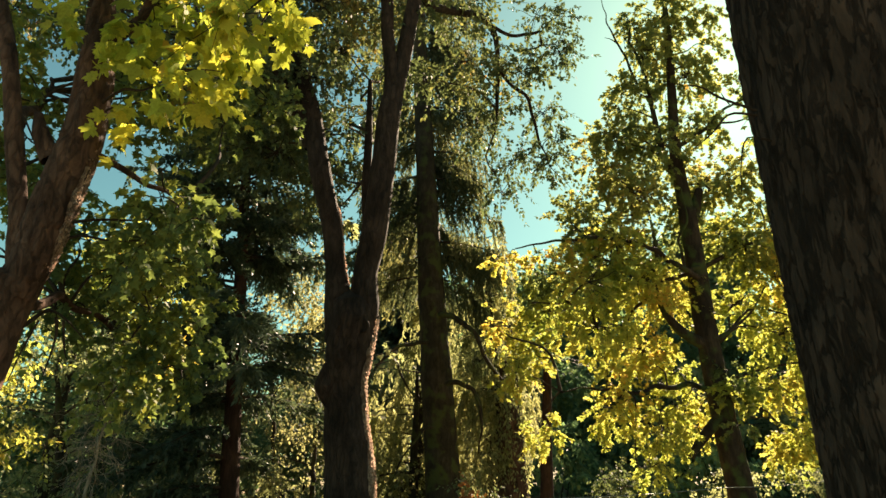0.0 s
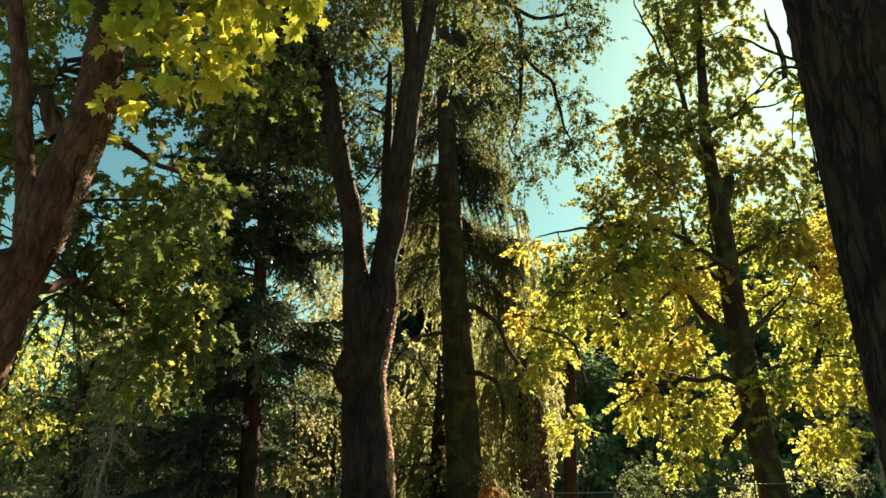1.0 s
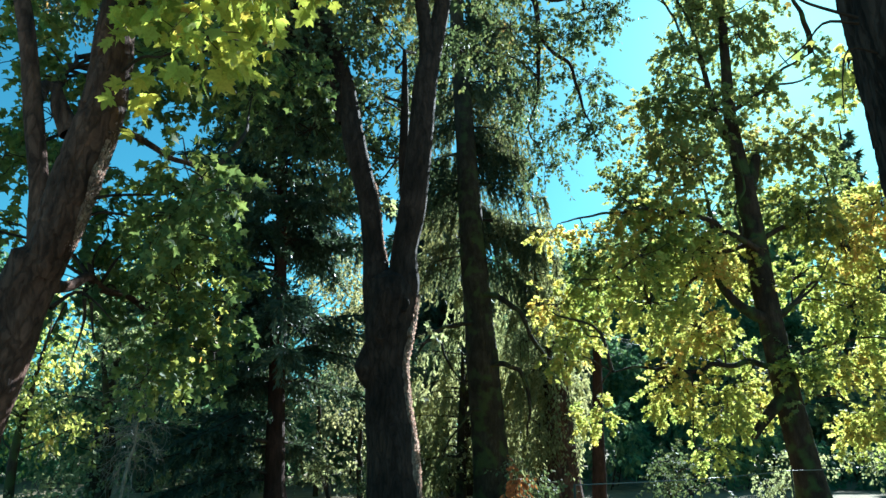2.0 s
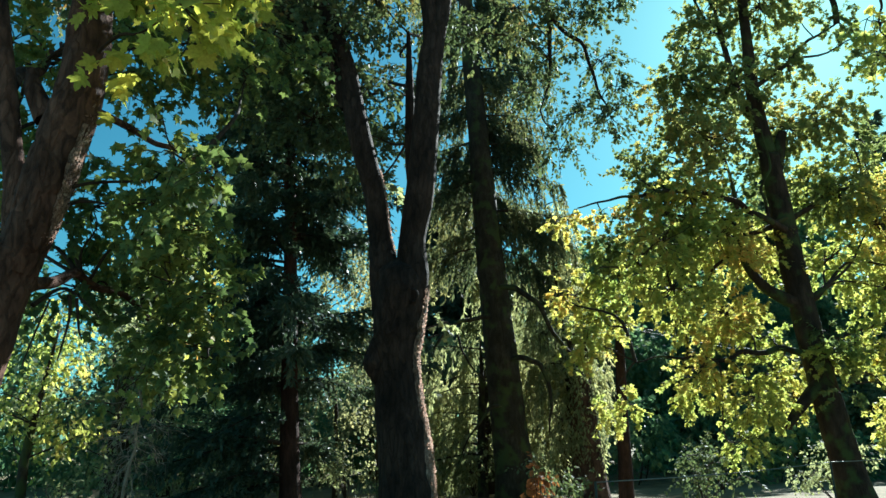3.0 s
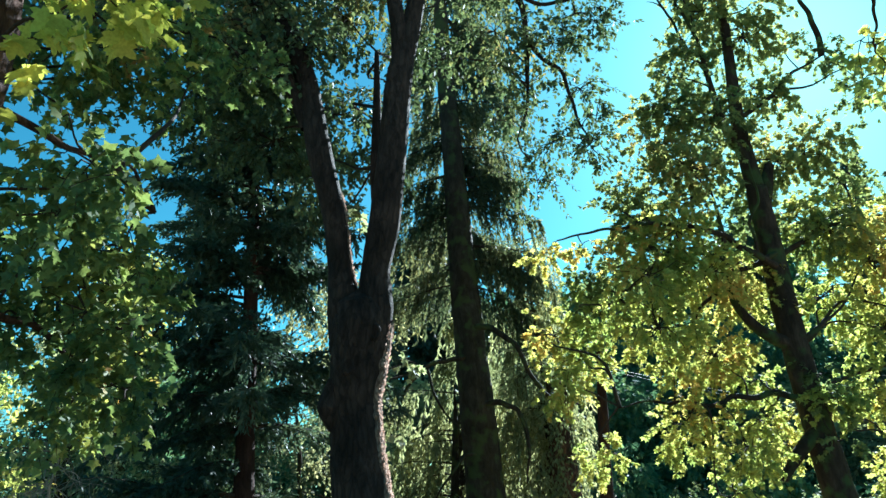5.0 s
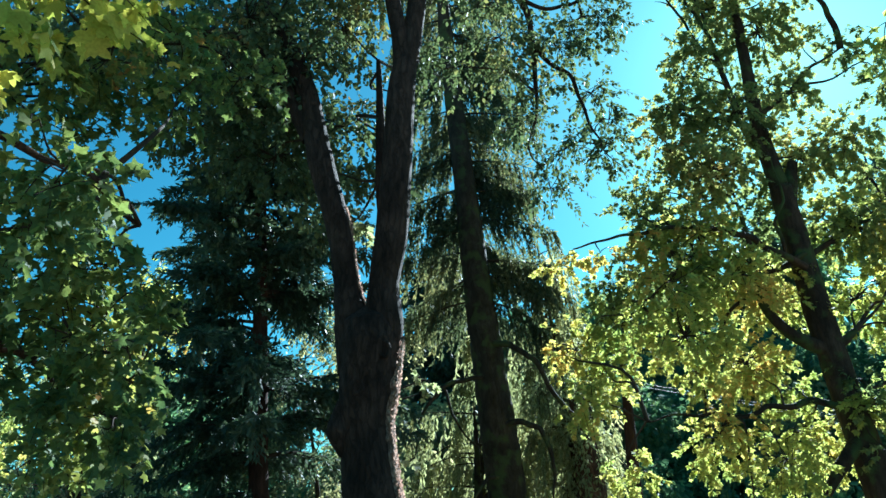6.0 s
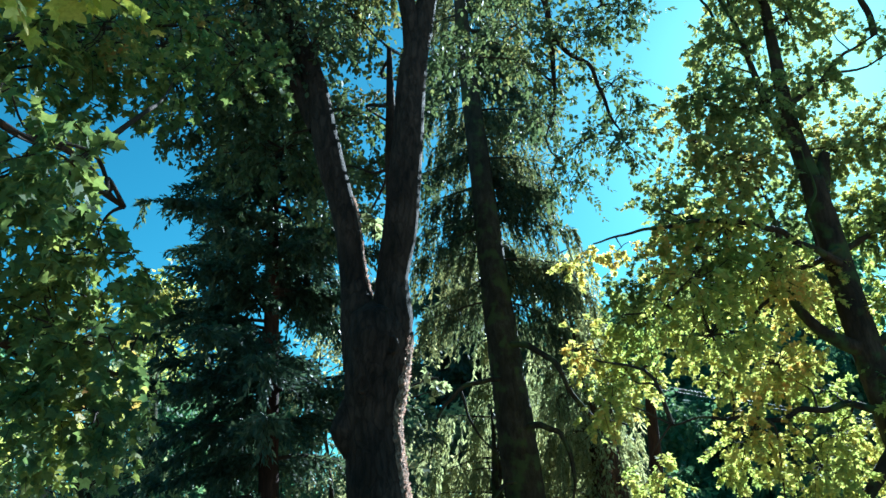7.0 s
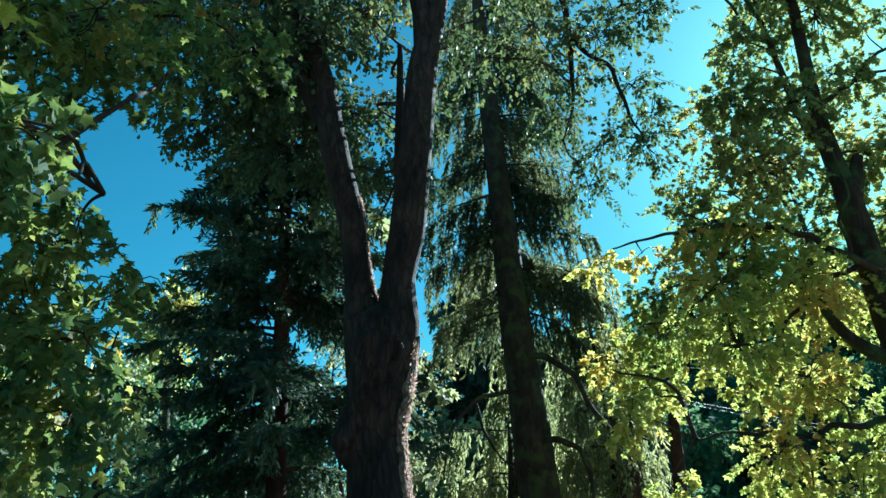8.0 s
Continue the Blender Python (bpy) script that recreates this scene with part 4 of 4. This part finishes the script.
# ---- conifers ----
def conifer(name, axis, radii, bark, needles, label, low, high, step, long, hang, seed, fan=6, blade=0.13, group="", thick=1.0, open_front=0.0, slim=2.2, strand=1.0, single=True, wide=1.0, gap_right=(0, 0), even=0.4, bare_right=0.0, sparse_low=0.0, spread=0.5):
    """axis: points of the stem; long(f): the length of a bough at f from the lowest (0) to the top (1); hang: 0 for flat sprays, 1 for curtains."""
    g = np.random.default_rng(seed)
    axis = np.asarray(axis, float)
    t = thing(name, (axis[0][0], axis[0][1], 0), label, "tree", group)
    stem("trunk", axis, radii, bark, t, 24, 0.12, 0.05, 0.012, 9)
    fine = bend(axis, 200)
    limbs, lines, at, tip, up, sz = [], [], [], [], [], []
    z = low
    while z < high:
        f = (z - low) / (high - low)
        for az in g.uniform(0, 6.28) + np.arange(fan) * 6.28 / fan + g.normal(0, 0.25, fan):
            if abs(math.sin(az)) > wide:
                continue
            if (-math.sin(az) > 0.35 - 0.3 * (open_front > 0.8) and g.random() < open_front) or (math.cos(az) > 0.1 and gap_right[0] < z < gap_right[1]) or (math.cos(az) > 0 and z < bare_right and g.random() < 0.85):
                continue
            zz = z + g.uniform(-spread, spread) * step
            o = fine[np.abs(fine[:, 2] - zz).argmin()]
            L = long(f) * g.uniform(even, 1.2)
            d = np.array((math.cos(az), math.sin(az), 0))
            s = np.linspace(0, 1, 8)[:, None]
            sag = g.uniform(0.1, 0.5)
            p = o + d * L * s + np.array((0, 0, 1.0)) * L * (g.uniform(0.0, 0.3) * s - (sag + 0.2 * hang) * s * s + 0.12 * s ** 4) + np.cumsum(g.normal(0, 0.02 * L, (8, 3)), 0) * s
            limbs.append((p, 0.012 + 0.011 * L, 0.004))
            n = int(L * 15 * thick * (1 - sparse_low * (f < 0.28))) + 4
            for u in g.uniform(0.12, 1, n):
                q = p[0] + 0
                i = min(6, int(u * 7))
                q = p[i] + (p[i + 1] - p[i]) * (u * 7 - i)
                along = unit(p[i + 1] - p[i])
                side = np.cross(along, (0, 0, 1)) * g.choice((-1, 1))
                if g.random() < hang:
                    way = unit(0.25 * along + 0.25 * side * g.uniform(0, 1) + (0, 0, -1))
                    reach = strand * g.uniform(0.3, 1.1) * min(1.0, 0.4 * L + 0.2)
                else:
                    way = unit(0.75 * along + 0.8 * side + (0, 0, -0.25 + 0.2 * g.normal()))
                    reach = g.uniform(0.3, 0.85) * (0.34 * L * (1.15 - u) + 0.3)
                k = int(reach * 26) + 3
                w = np.linspace(0.05, 1, k)[:, None]
                c = q + way * reach * w + np.array((0, 0, -0.18 * reach)) * w * w
                if g.random() < 0.4:
                    lines.append((np.vstack([q, c[k // 2], c[-1]]), 0.006, 0.003))
                r = g.normal(0, 1, (k, 3))
                at.append(c)
                tip.append(way + 0.75 * unit(r))
                up.append(g.normal(0, 1, (k, 3)) * 0.5 + (0, 0, 1))
                sz.append(blade * g.uniform(0.6, 1.4, k))
        z += step
    leaves("needles", BLADE * (slim, 1, 1), np.vstack(at), np.vstack(tip), np.vstack(up), np.concatenate(sz), needles, t)
    if single:
        branches("bough", limbs, M_TWIG, t, 6)
    else:
        lines += limbs
    tubes("fine_twiggery", lines, M_TWIG, t, 4)
    return t


conifer("conifer", [(-5.1, 18.2, -0.15), (-5.2, 18.2, 0.6), (-5.3, 18.2, 3.0), (-5.4, 18.2, 6.3), (-5.5, 18.2, 9.0), (-5.6, 18.2, 13.0), (-5.6, 18.2, 16.0)], [0.36, 0.24, 0.2, 0.16, 0.13, 0.07, 0.02],
        M_BARK_CONIFER, M_NEEDLE, "dark conifer with a red-brown trunk and wide layered boughs", 0.7, 15.0, 0.74, lambda f: min(3.1, 4.1 * (1 - f) ** 0.95 + 0.5), 0.12, 3, 8, 0.15, "", 2.1, 0.2, 2.1, 0.6, gap_right=(5.0, 6.4), even=0.6, bare_right=3.5, sparse_low=0.25, spread=0.16)
conifer("weeping_spruce", [(0.05, 21.0, -0.15), (0.01, 21.0, 0.6), (-0.17, 21.0, 3.3), (-0.42, 21.0, 6.7), (-0.57, 21.0, 9.5), (-0.74, 21.0, 12.4), (-0.9, 21.0, 15.4), (-1.0, 21.0, 20.0)],
        [0.6, 0.5, 0.46, 0.38, 0.32, 0.27, 0.22, 0.08], M_BARK_SPRUCE, M_NEEDLE_MID, "tall spruce with grey mossy bark and hanging curtains of twigs", 6.9, 18.0, 0.6,
        lambda f: 2.3 - 0.5 * f, 0.78, 5, 9, 0.15, "", 1.9, 1.0, 1.7, 1.15, wide=0.8, even=0.55)
conifer("hemlock", [(-2.3, 36.0, -0.15), (-2.3, 36.0, 6.0), (-2.35, 36.0, 11.0), (-2.4, 36.0, 15.6)], [0.36, 0.26, 0.14, 0.02], M_BARK_SPRUCE, M_NEEDLE,
        "dark hemlock with drooping boughs behind the tall spruce", 4.0, 15.3, 1.0, lambda f: 4.9 * (1 - f) ** 0.75 + 0.5, 0.3, 9, 9, 0.3, "", 0.85, 0.0, 2.2, 0.9, even=0.7)
conifer("weeping_cedar", [(-0.9, 22.6, -0.15), (-0.9, 22.6, 1.6), (-0.85, 22.6, 3.0), (-0.85, 22.6, 4.4)], [0.16, 0.12, 0.08, 0.02], M_BARK_SPRUCE, M_NEEDLE_OLIVE,
        "low cedar with long hanging olive twigs in the sun", 0.9, 4.3, 0.6, lambda f: 2.4 * (1 - f) + 0.6, 0.95, 29, 9, 0.17, "", 0.9, 0.0, 1.5, 1.3, wide=0.45)
conifer("weeping_cedar", [(1.75, 22.3, -0.15), (1.65, 22.3, 3.4), (1.5, 22.3, 6.0), (1.3, 22.3, 8.8)], [0.1, 0.08, 0.05, 0.015], M_BARK_SPRUCE, M_NEEDLE_OLIVE,
        "low cedar with long hanging olive twigs in the sun", 3.1, 8.7, 0.6, lambda f: 1.3 - 0.5 * f, 0.95, 19, 8, 0.17, "", 0.75, 0.4, 1.4, 1.4, wide=0.9)
bent = bpy.data.objects["weeping_spruce"]
for line, thick in (([(-0.35, 20.8, 5.7), (0.3, 20.5, 5.5), (0.9, 20.3, 5.0), (1.2, 20.2, 4.2), (1.7, 20.2, 3.7), (2.3, 20.2, 3.5)], 0.09),
                    ([(-0.15, 20.7, 3.6), (0.5, 20.5, 3.6), (0.95, 20.4, 3.2), (1.1, 20.4, 2.4), (0.95, 20.4, 1.7)], 0.08),
                    ([(-0.35, 20.7, 4.8), (-0.9, 20.5, 4.75), (-1.5, 20.3, 4.5), (-2.0, 20.3, 3.9), (-2.2, 20.2, 3.0)], 0.07),
                    ([(-1.4, 20.3, 4.5), (-1.2, 20.2, 3.8), (-0.8, 20.2, 3.2), (-0.5, 20.2, 2.8)], 0.04),
                    ([(-0.1, 20.7, 2.4), (-0.6, 20.3, 2.3), (-1.0, 20.2, 1.8), (-1.4, 20.2, 1.0)], 0.05)):
    stem("bough", line, [thick, thick * 0.8, thick * 0.6, thick * 0.25], M_BARK_SPRUCE, bent, 10, 0.08)
conifer("weeping_cedar", [(-0.7, 24.2, -0.15), (-0.7, 24.2, 3.0), (-0.6, 24.2, 5.0), (-0.6, 24.2, 7.0)], [0.26, 0.2, 0.12, 0.02], M_BARK_SPRUCE, M_NEEDLE_OLIVE,
        "low cedar with long hanging olive twigs in the sun", 0.9, 6.8, 0.7, lambda f: 3.2 * (1 - f) + 0.6, 0.95, 9, 9, 0.2, "", 0.75, 0.0, 1.6, 1.8, wide=0.42)
conifer("weeping_cedar", [(1.5, 23.2, -0.15), (1.5, 23.2, 3.0), (1.4, 23.2, 5.2), (1.4, 23.2, 7.4)], [0.2, 0.16, 0.1, 0.02], M_BARK_SPRUCE, M_NEEDLE_OLIVE,
        "low cedar with long hanging olive twigs in the sun", 1.4, 7.2, 0.66, lambda f: 0.65 + 1.0 * math.sin(3.0 * f), 0.95, 19, 8, 0.17, "", 0.75, 0.0, 1.4, 1.5, wide=0.5)

# ---- the wood behind ----
def wood_tree(name, place, tall, spread, mat, seed, label, group, density=33, leaf=0.28, girth=1.0, shape=LOZENGE, crown_low=0.25):
    global rng
    kept, rng = rng, np.random.default_rng(seed)
    x, y = place
    t = thing(name, (x, y, 0), label, "tree", group)
    top = (x + rng.normal(0, 0.4), y, tall * 0.85)
    axis = [(x, y, -0.15), (x + rng.normal(0, 0.1), y, tall * 0.3), top]
    r0 = girth * (0.05 + 0.022 * tall)
    stem("trunk", axis, [r0 * 1.3, r0, r0 * 0.25], M_BARK_SPRUCE, t, 14, 0.25, 0.08)
    clumps = []
    for i in range(int(16 + spread * 3)):
        f = rng.uniform(crown_low, 1)
        w = spread * math.sin(min(1.0, (1.08 - f) * 1.6) * 1.57) * rng.uniform(0.2, 1.0)
        a = rng.uniform(0, 6.28)
        clumps.append((x + w * math.cos(a), y + w * math.sin(a), f * tall, spread * rng.uniform(0.18, 0.34)))
    at, tip, up, sz, lines = sprays(clumps, density, 0.7, 9, leaf, 0.4)
    leaves("crown", shape, at, tip, up, sz, mat, t)
    tubes("fine_twiggery", lines[::6] + arms(clumps, [bend(axis, 20)[5:]], 0.07), M_TWIG, t, 3)
    rng = kept
    return t


WOOD = "trees of the wood behind"
models = [wood_tree("woodland_tree", (-9.5, 27.0), 6.2, 3.4, M_LEAF_WOOD, 21, "green broad-leaved tree at the back of the wood", WOOD),
          wood_tree("woodland_tree", (3.5, 34.0), 6.6, 4.0, M_LEAF_WOOD, 22, "green broad-leaved tree at the back of the wood", WOOD),
          wood_tree("woodland_tree", (-3.5, 30.5), 5.6, 3.2, M_LEAF_SHRUB, 23, "sunlit yellow-green tree at the back of the wood", WOOD)]
for i, (x, y) in enumerate([(-15, 30), (-6.5, 34), (-13.5, 36), (0.2, 36), (7.5, 38), (13, 40), (17, 33), (22, 38), (11, 48), (19, 48), (3, 46), (-20, 42), (-9, 46), (26, 50), (12.5, 34), (16, 37), (20.5, 34), (24, 35), (9.5, 41)]):
    src = models[(i * 2 + i // 3) % 3]
    copy_thing(src, pose(x, y, 0, 0, 0, 67 * i))
tall = wood_tree("tall_tree", (11.5, 37.0), 9.6, 4.2, M_LEAF_WOOD, 24, "tall dark green tree at the back of the wood", WOOD, 33, 0.31)
for i, (x, y) in enumerate([(16, 39), (21, 36), (7.2, 42), (-21, 27), (-16.5, 33)]):
    copy_thing(tall, pose(x, y, 0, 0, 0, 75 * i + 20))
for i, (x, y, size) in enumerate([(2.6, 50, 1.5), (6.5, 52, 1.6), (10.5, 54, 1.75), (15.0, 52, 1.85), (19.5, 54, 2.1)]):
    copy_thing(tall, pose(x, y, 0, 0, 0, 50 * i)).scale = (size, size, size)
wood_tree("yellow_tree", (-11.3, 24.0), 9.4, 2.0, M_LEAF_GOLD, 31, "yellow autumn tree top catching the sun", WOOD, 60, 0.2, crown_low=0.72)
wood_tree("understory_tree", (-11.0, 20.5), 6.2, 2.6, M_LEAF_SHRUB, 32, "slender understory tree with pale sunlit leaves", WOOD, 60, 0.135)
wood_tree("khaki_tree", (-3.9, 22.5), 7.6, 1.9, M_LEAF_KHAKI, 33, "small tree with khaki sunlit leaves behind the conifer", WOOD, 150, 0.11, girth=0.3, crown_low=0.1)
wood_tree("khaki_tree", (-5.4, 23.2), 7.8, 1.7, M_LEAF_KHAKI, 36, "small tree with khaki sunlit leaves behind the conifer", WOOD, 130, 0.13, girth=0.3, crown_low=0.4)
wood_tree("khaki_tree", (-6.9, 23.5), 4.0, 2.0, M_LEAF_KHAKI, 34, "small tree with khaki sunlit leaves behind the conifer", WOOD, 90, 0.11, girth=0.3, crown_low=0.1)
wood_tree("khaki_tree", (-8.3, 21.8), 2.6, 1.6, M_LEAF_KHAKI, 38, "small tree with khaki sunlit leaves behind the conifer", WOOD, 120, 0.115, girth=0.3, crown_low=0.1)
wood_tree("understory_tree", (-9.9, 19.0), 4.6, 2.0, M_LEAF_SHRUB, 35, "slender understory tree with pale sunlit leaves", WOOD, 62, 0.125, crown_low=0.15)

wood_tree("understory_tree", (-10.5, 16.3), 4.8, 1.7, M_LEAF_GOLD, 37, "slender understory tree with yellow sunlit leaves", WOOD, 70, 0.13, girth=0.6, crown_low=0.36)


def thicket():
    """Dense low growth that closes the view under the trees."""
    g = np.random.default_rng(77)
    t = thing("thicket", (0, 30, 0), "dense green thicket closing the wood at the back", "thicket", "", "stuff")
    spots = []
    for i in range(150):
        a = g.uniform(-0.75, 0.75)
        d = g.uniform(27, 37)
        spots.append((d * math.tan(a), d, g.uniform(0.3, 2.7) * g.uniform(0.6, 1), g.uniform(0.8, 1.3)))
    at, tip, up, sz, lines = sprays(spots, 34, 0.8, 10, 0.26, 0.3)
    leaves("foliage", LOZENGE, at, tip, up, sz, M_LEAF_WOOD, t)
    tubes("undergrowth_stem", [(bend([(x, y, -0.2), (x + 0.2, y, z * 0.5), (x, y, z)], 5), 0.03, 0.01) for x, y, z, r in spots] + lines[::4], M_TWIG, t, 3)


thicket()
far = conifer("far_conifer", [(20.5, 40, -0.15), (20.5, 40, 9), (20.5, 40, 19.5)], [0.45, 0.3, 0.03], M_BARK_CONIFER, M_NEEDLE, "tall dark conifer at the back of the wood", 1.5, 19.0, 1.0,
              lambda f: 3.6 * (1 - f) + 0.4, 0.2, 41, 6, 0.42, "tall conifers at the back", 0.22, single=False)
for i, (x, y) in enumerate([(24.5, 42), (17.0, 47)]):
    copy_thing(far, pose(x, y, 0, 0, 0, 80 * i + 30))


# ---- slender trunks, shrubs and dead wood ----
def slender(name, axis, radii, mat, label):
    t = thing(name, (axis[0][0], axis[0][1], 0), label, "tree")
    stem("trunk", axis, radii, mat, t, 16, 0.1, 0.1, 0.006, 10)
    return t


slender("slender_tree", [(2.75, 20.0, -0.1), (2.8, 20.0, 1.7), (2.88, 20.0, 3.6), (2.9, 20.0, 5.2)], [0.2, 0.15, 0.12, 0.03], M_BARK_CONIFER, "slender reddish trunk without low branches")


def ivy_trunk():
    t = slender("old_trunk", [(2.1, 22.0, -0.1), (2.05, 22.0, 1.0), (2.0, 22.0, 2.6), (1.9, 22.0, 4.4)], [0.55, 0.42, 0.36, 0.2], M_BARK_MAPLE, "old pale trunk hung with dry olive creepers")
    at, tip, up, sz, lines = sprays([(2.0, 21.8, 2.6, 0.7), (1.7, 21.7, 3.6, 0.8), (2.2, 21.7, 1.6, 0.5), (1.4, 21.8, 2.0, 0.7), (1.2, 21.8, 4.4, 0.8)], 150, 0.6, 14, 0.13, 1.6)
    leaves("creeper", BLADE * (2.5, 1, 1), at, tip, up, sz, M_NEEDLE_OLIVE, t)
    tubes("fine_twiggery", lines, M_TWIG, t, 3)


ivy_trunk()


def dead_sapling():
    t = slender("dead_sapling", [(-5.3, 11.0, -0.1), (-5.24, 11.0, 1.0), (-5.16, 11.0, 1.8), (-5.12, 11.0, 2.5), (-5.02, 11.0, 3.0)], [0.026, 0.02, 0.014, 0.01, 0.005], M_DEAD, "dead bleached sapling with many bare tangled twigs")
    g = np.random.default_rng(83)
    lines = []
    for i in range(46):
        z = g.uniform(1.1, 2.9)
        p = [np.array((-5.2, 11.0, z))]
        way = unit((g.normal(), g.normal(), g.uniform(-0.2, 0.7)))
        for k in range(7):
            way = unit(way + g.normal(0, 0.38, 3) + (0, 0, -0.22))
            p.append(p[-1] + way * g.uniform(0.06, 0.13))
            if k > 0 and g.random() < 0.75:
                w = unit(way + g.normal(0, 0.7, 3) + (0, 0, -0.5))
                q = [p[-1]]
                for _ in range(4):
                    w = unit(w + g.normal(0, 0.35, 3) + (0, 0, -0.15))
                    q.append(q[-1] + w * g.uniform(0.04, 0.1))
                lines.append((np.array(q), 0.004, 0.0015))
        lines.append((np.array(p), 0.008, 0.002))
    tubes("fine_twiggery", lines, M_DEAD, t, 4)


dead_sapling()


def shrub(name, place, tall, wide, mat, label, seed, leaf=0.085, density=150, group="undergrowth"):
    g = np.random.default_rng(seed)
    x, y = place
    t = thing(name, (x, y, 0), label, "shrub", group)
    clumps = [(x + g.normal(0, 0.4) * wide, y + g.normal(0, 0.4) * wide, tall * g.uniform(0.3, 0.85), wide * g.uniform(0.25, 0.4)) for _ in range(7)]
    at, tip, up, sz, lines = sprays(clumps, density, 0.35, 9, leaf, 0.3)
    leaves("foliage", OVAL, at, tip, up, sz, mat, t)
    stems = [(bend([(x, y, -0.1), ((x + c[0]) / 2, (y + c[1]) / 2, c[2] * 0.6), c[:3]], 8), 0.02, 0.006) for c in clumps]
    tubes("undergrowth_stem", lines[::2] + stems, M_TWIG, t, 3)
    return t


for i, (x, y, h, w) in enumerate([(4.5, 19.5, 1.5, 1.1), (7.5, 19.5, 1.4, 1.2), (10.5, 20.5, 1.6, 1.3), (0.9, 17.5, 1.1, 0.9), (-9.6, 16.2, 0.9, 0.9), (-8.3, 14.2, 0.7, 0.7), (-6.9, 13.2, 0.6, 0.6), (-7.0, 20.8, 2.0, 1.3), (-4.3, 20.2, 1.8, 1.0), (-2.9, 19.6, 1.5, 0.8), 
                                  (13.5, 22.0, 1.7, 1.4), (-1.2, 23.0, 2.4, 1.4), (6.0, 23.5, 1.5, 1.4)]):
    shrub("shrub", (x, y), h, w, M_LEAF_SHRUB if i % 3 else M_LEAF_OAK, "leafy shrub of the undergrowth, yellow-green" if i % 3 else "leafy shrub of the undergrowth, dark green", 50 + i)
shrub("rusty_shrub", (0.5, 14.0), 1.3, 0.45, M_LEAF_RUST, "small shrub with rusty orange fronds", 71, 0.12)


# ---- rail fence ----
def fence():
    a, b = np.array((0.9, 8.6)), np.array((12.4, 20.8))
    t = thing("cable_fence", (a[0], a[1], 0), "thin steel cable fence under the trees", "fence")
    span = b - a
    n = 3
    for i in range(n + 1):
        p = span * i / n
        v, f = rings(np.array([(p[0], p[1], -0.2), (p[0], p[1], 0.5), (p[0], p[1], 1.13)]), np.array([0.013] * 3), 10)
        part("post", quads("post", v, f), M_POST, t, "dark painted post", smooth=True)
    s = np.linspace(0, 1, 60)[:, None]
    v, f = rings(np.hstack([span * s, 1.12 - 0.03 * np.abs(np.sin(s * np.pi * n))]), np.full(60, 0.006), 8)
    part("cable", quads("cable", v, f), M_WIRE, t, smooth=True)


fence()


# ---- overhead cables ----
def overhead_cables():
    t = thing("overhead_cable", (13.9, 25.6, 0), "pair of thin steel service cables on a grey wooden post", "cable")
    v, f = rings(np.array([(0, 0, -0.3), (0, 0, 1.5), (0.02, 0, 3.1)]), np.array([0.07, 0.065, 0.06]), 12)
    part("post", quads("post", v, f), M_SHED, t, "weathered grey post", smooth=True)
    a, b = np.array((-13.85, -4.35, 5.35)), np.array((0.0, 0.0, 2.95))
    for drop in (0.0, 0.09):
        s = np.linspace(0, 1, 50)[:, None]
        line = a + (b - a) * s + np.array((0, 0, 1.0)) * (-drop - 0.35 * s * (1 - s))
        v, f = rings(line, np.full(50, 0.009), 6)
        part("cable", quads("cable", v, f), M_WIRE, t, "dull steel cable", smooth=True)


overhead_cables()


# ---- shed far behind ----
def shed():
    t = thing("shed", (9.6, 46.0, 0), "small grey shed with a dark doorway under the trees", "shed")
    for i in range(10):
        part("board", boxed(0.21, 0.05, 2.1, (-0.3 + 0.215 * i, -1.2, 1.05), 0.01), M_SHED, t)
    part("wall", boxed(3.2, 0.08, 2.1, (0.3, 1.2, 1.05)), M_SHED, t)
    part("wall", boxed(0.08, 2.4, 2.1, (-1.3, 0, 1.05)), M_SHED, t)
    part("wall", boxed(0.08, 2.4, 2.1, (1.9, 0, 1.05)), M_SHED, t)
    part("corner_post", boxed(0.1, 0.1, 2.1, (-1.25, -1.22, 1.05), 0.01), M_SHED, t)
    roof = boxed(3.8, 3.0, 0.12, (0.3, 0, 2.2), 0.02)
    part("roof", roof, M_ROOF, t)


shed()
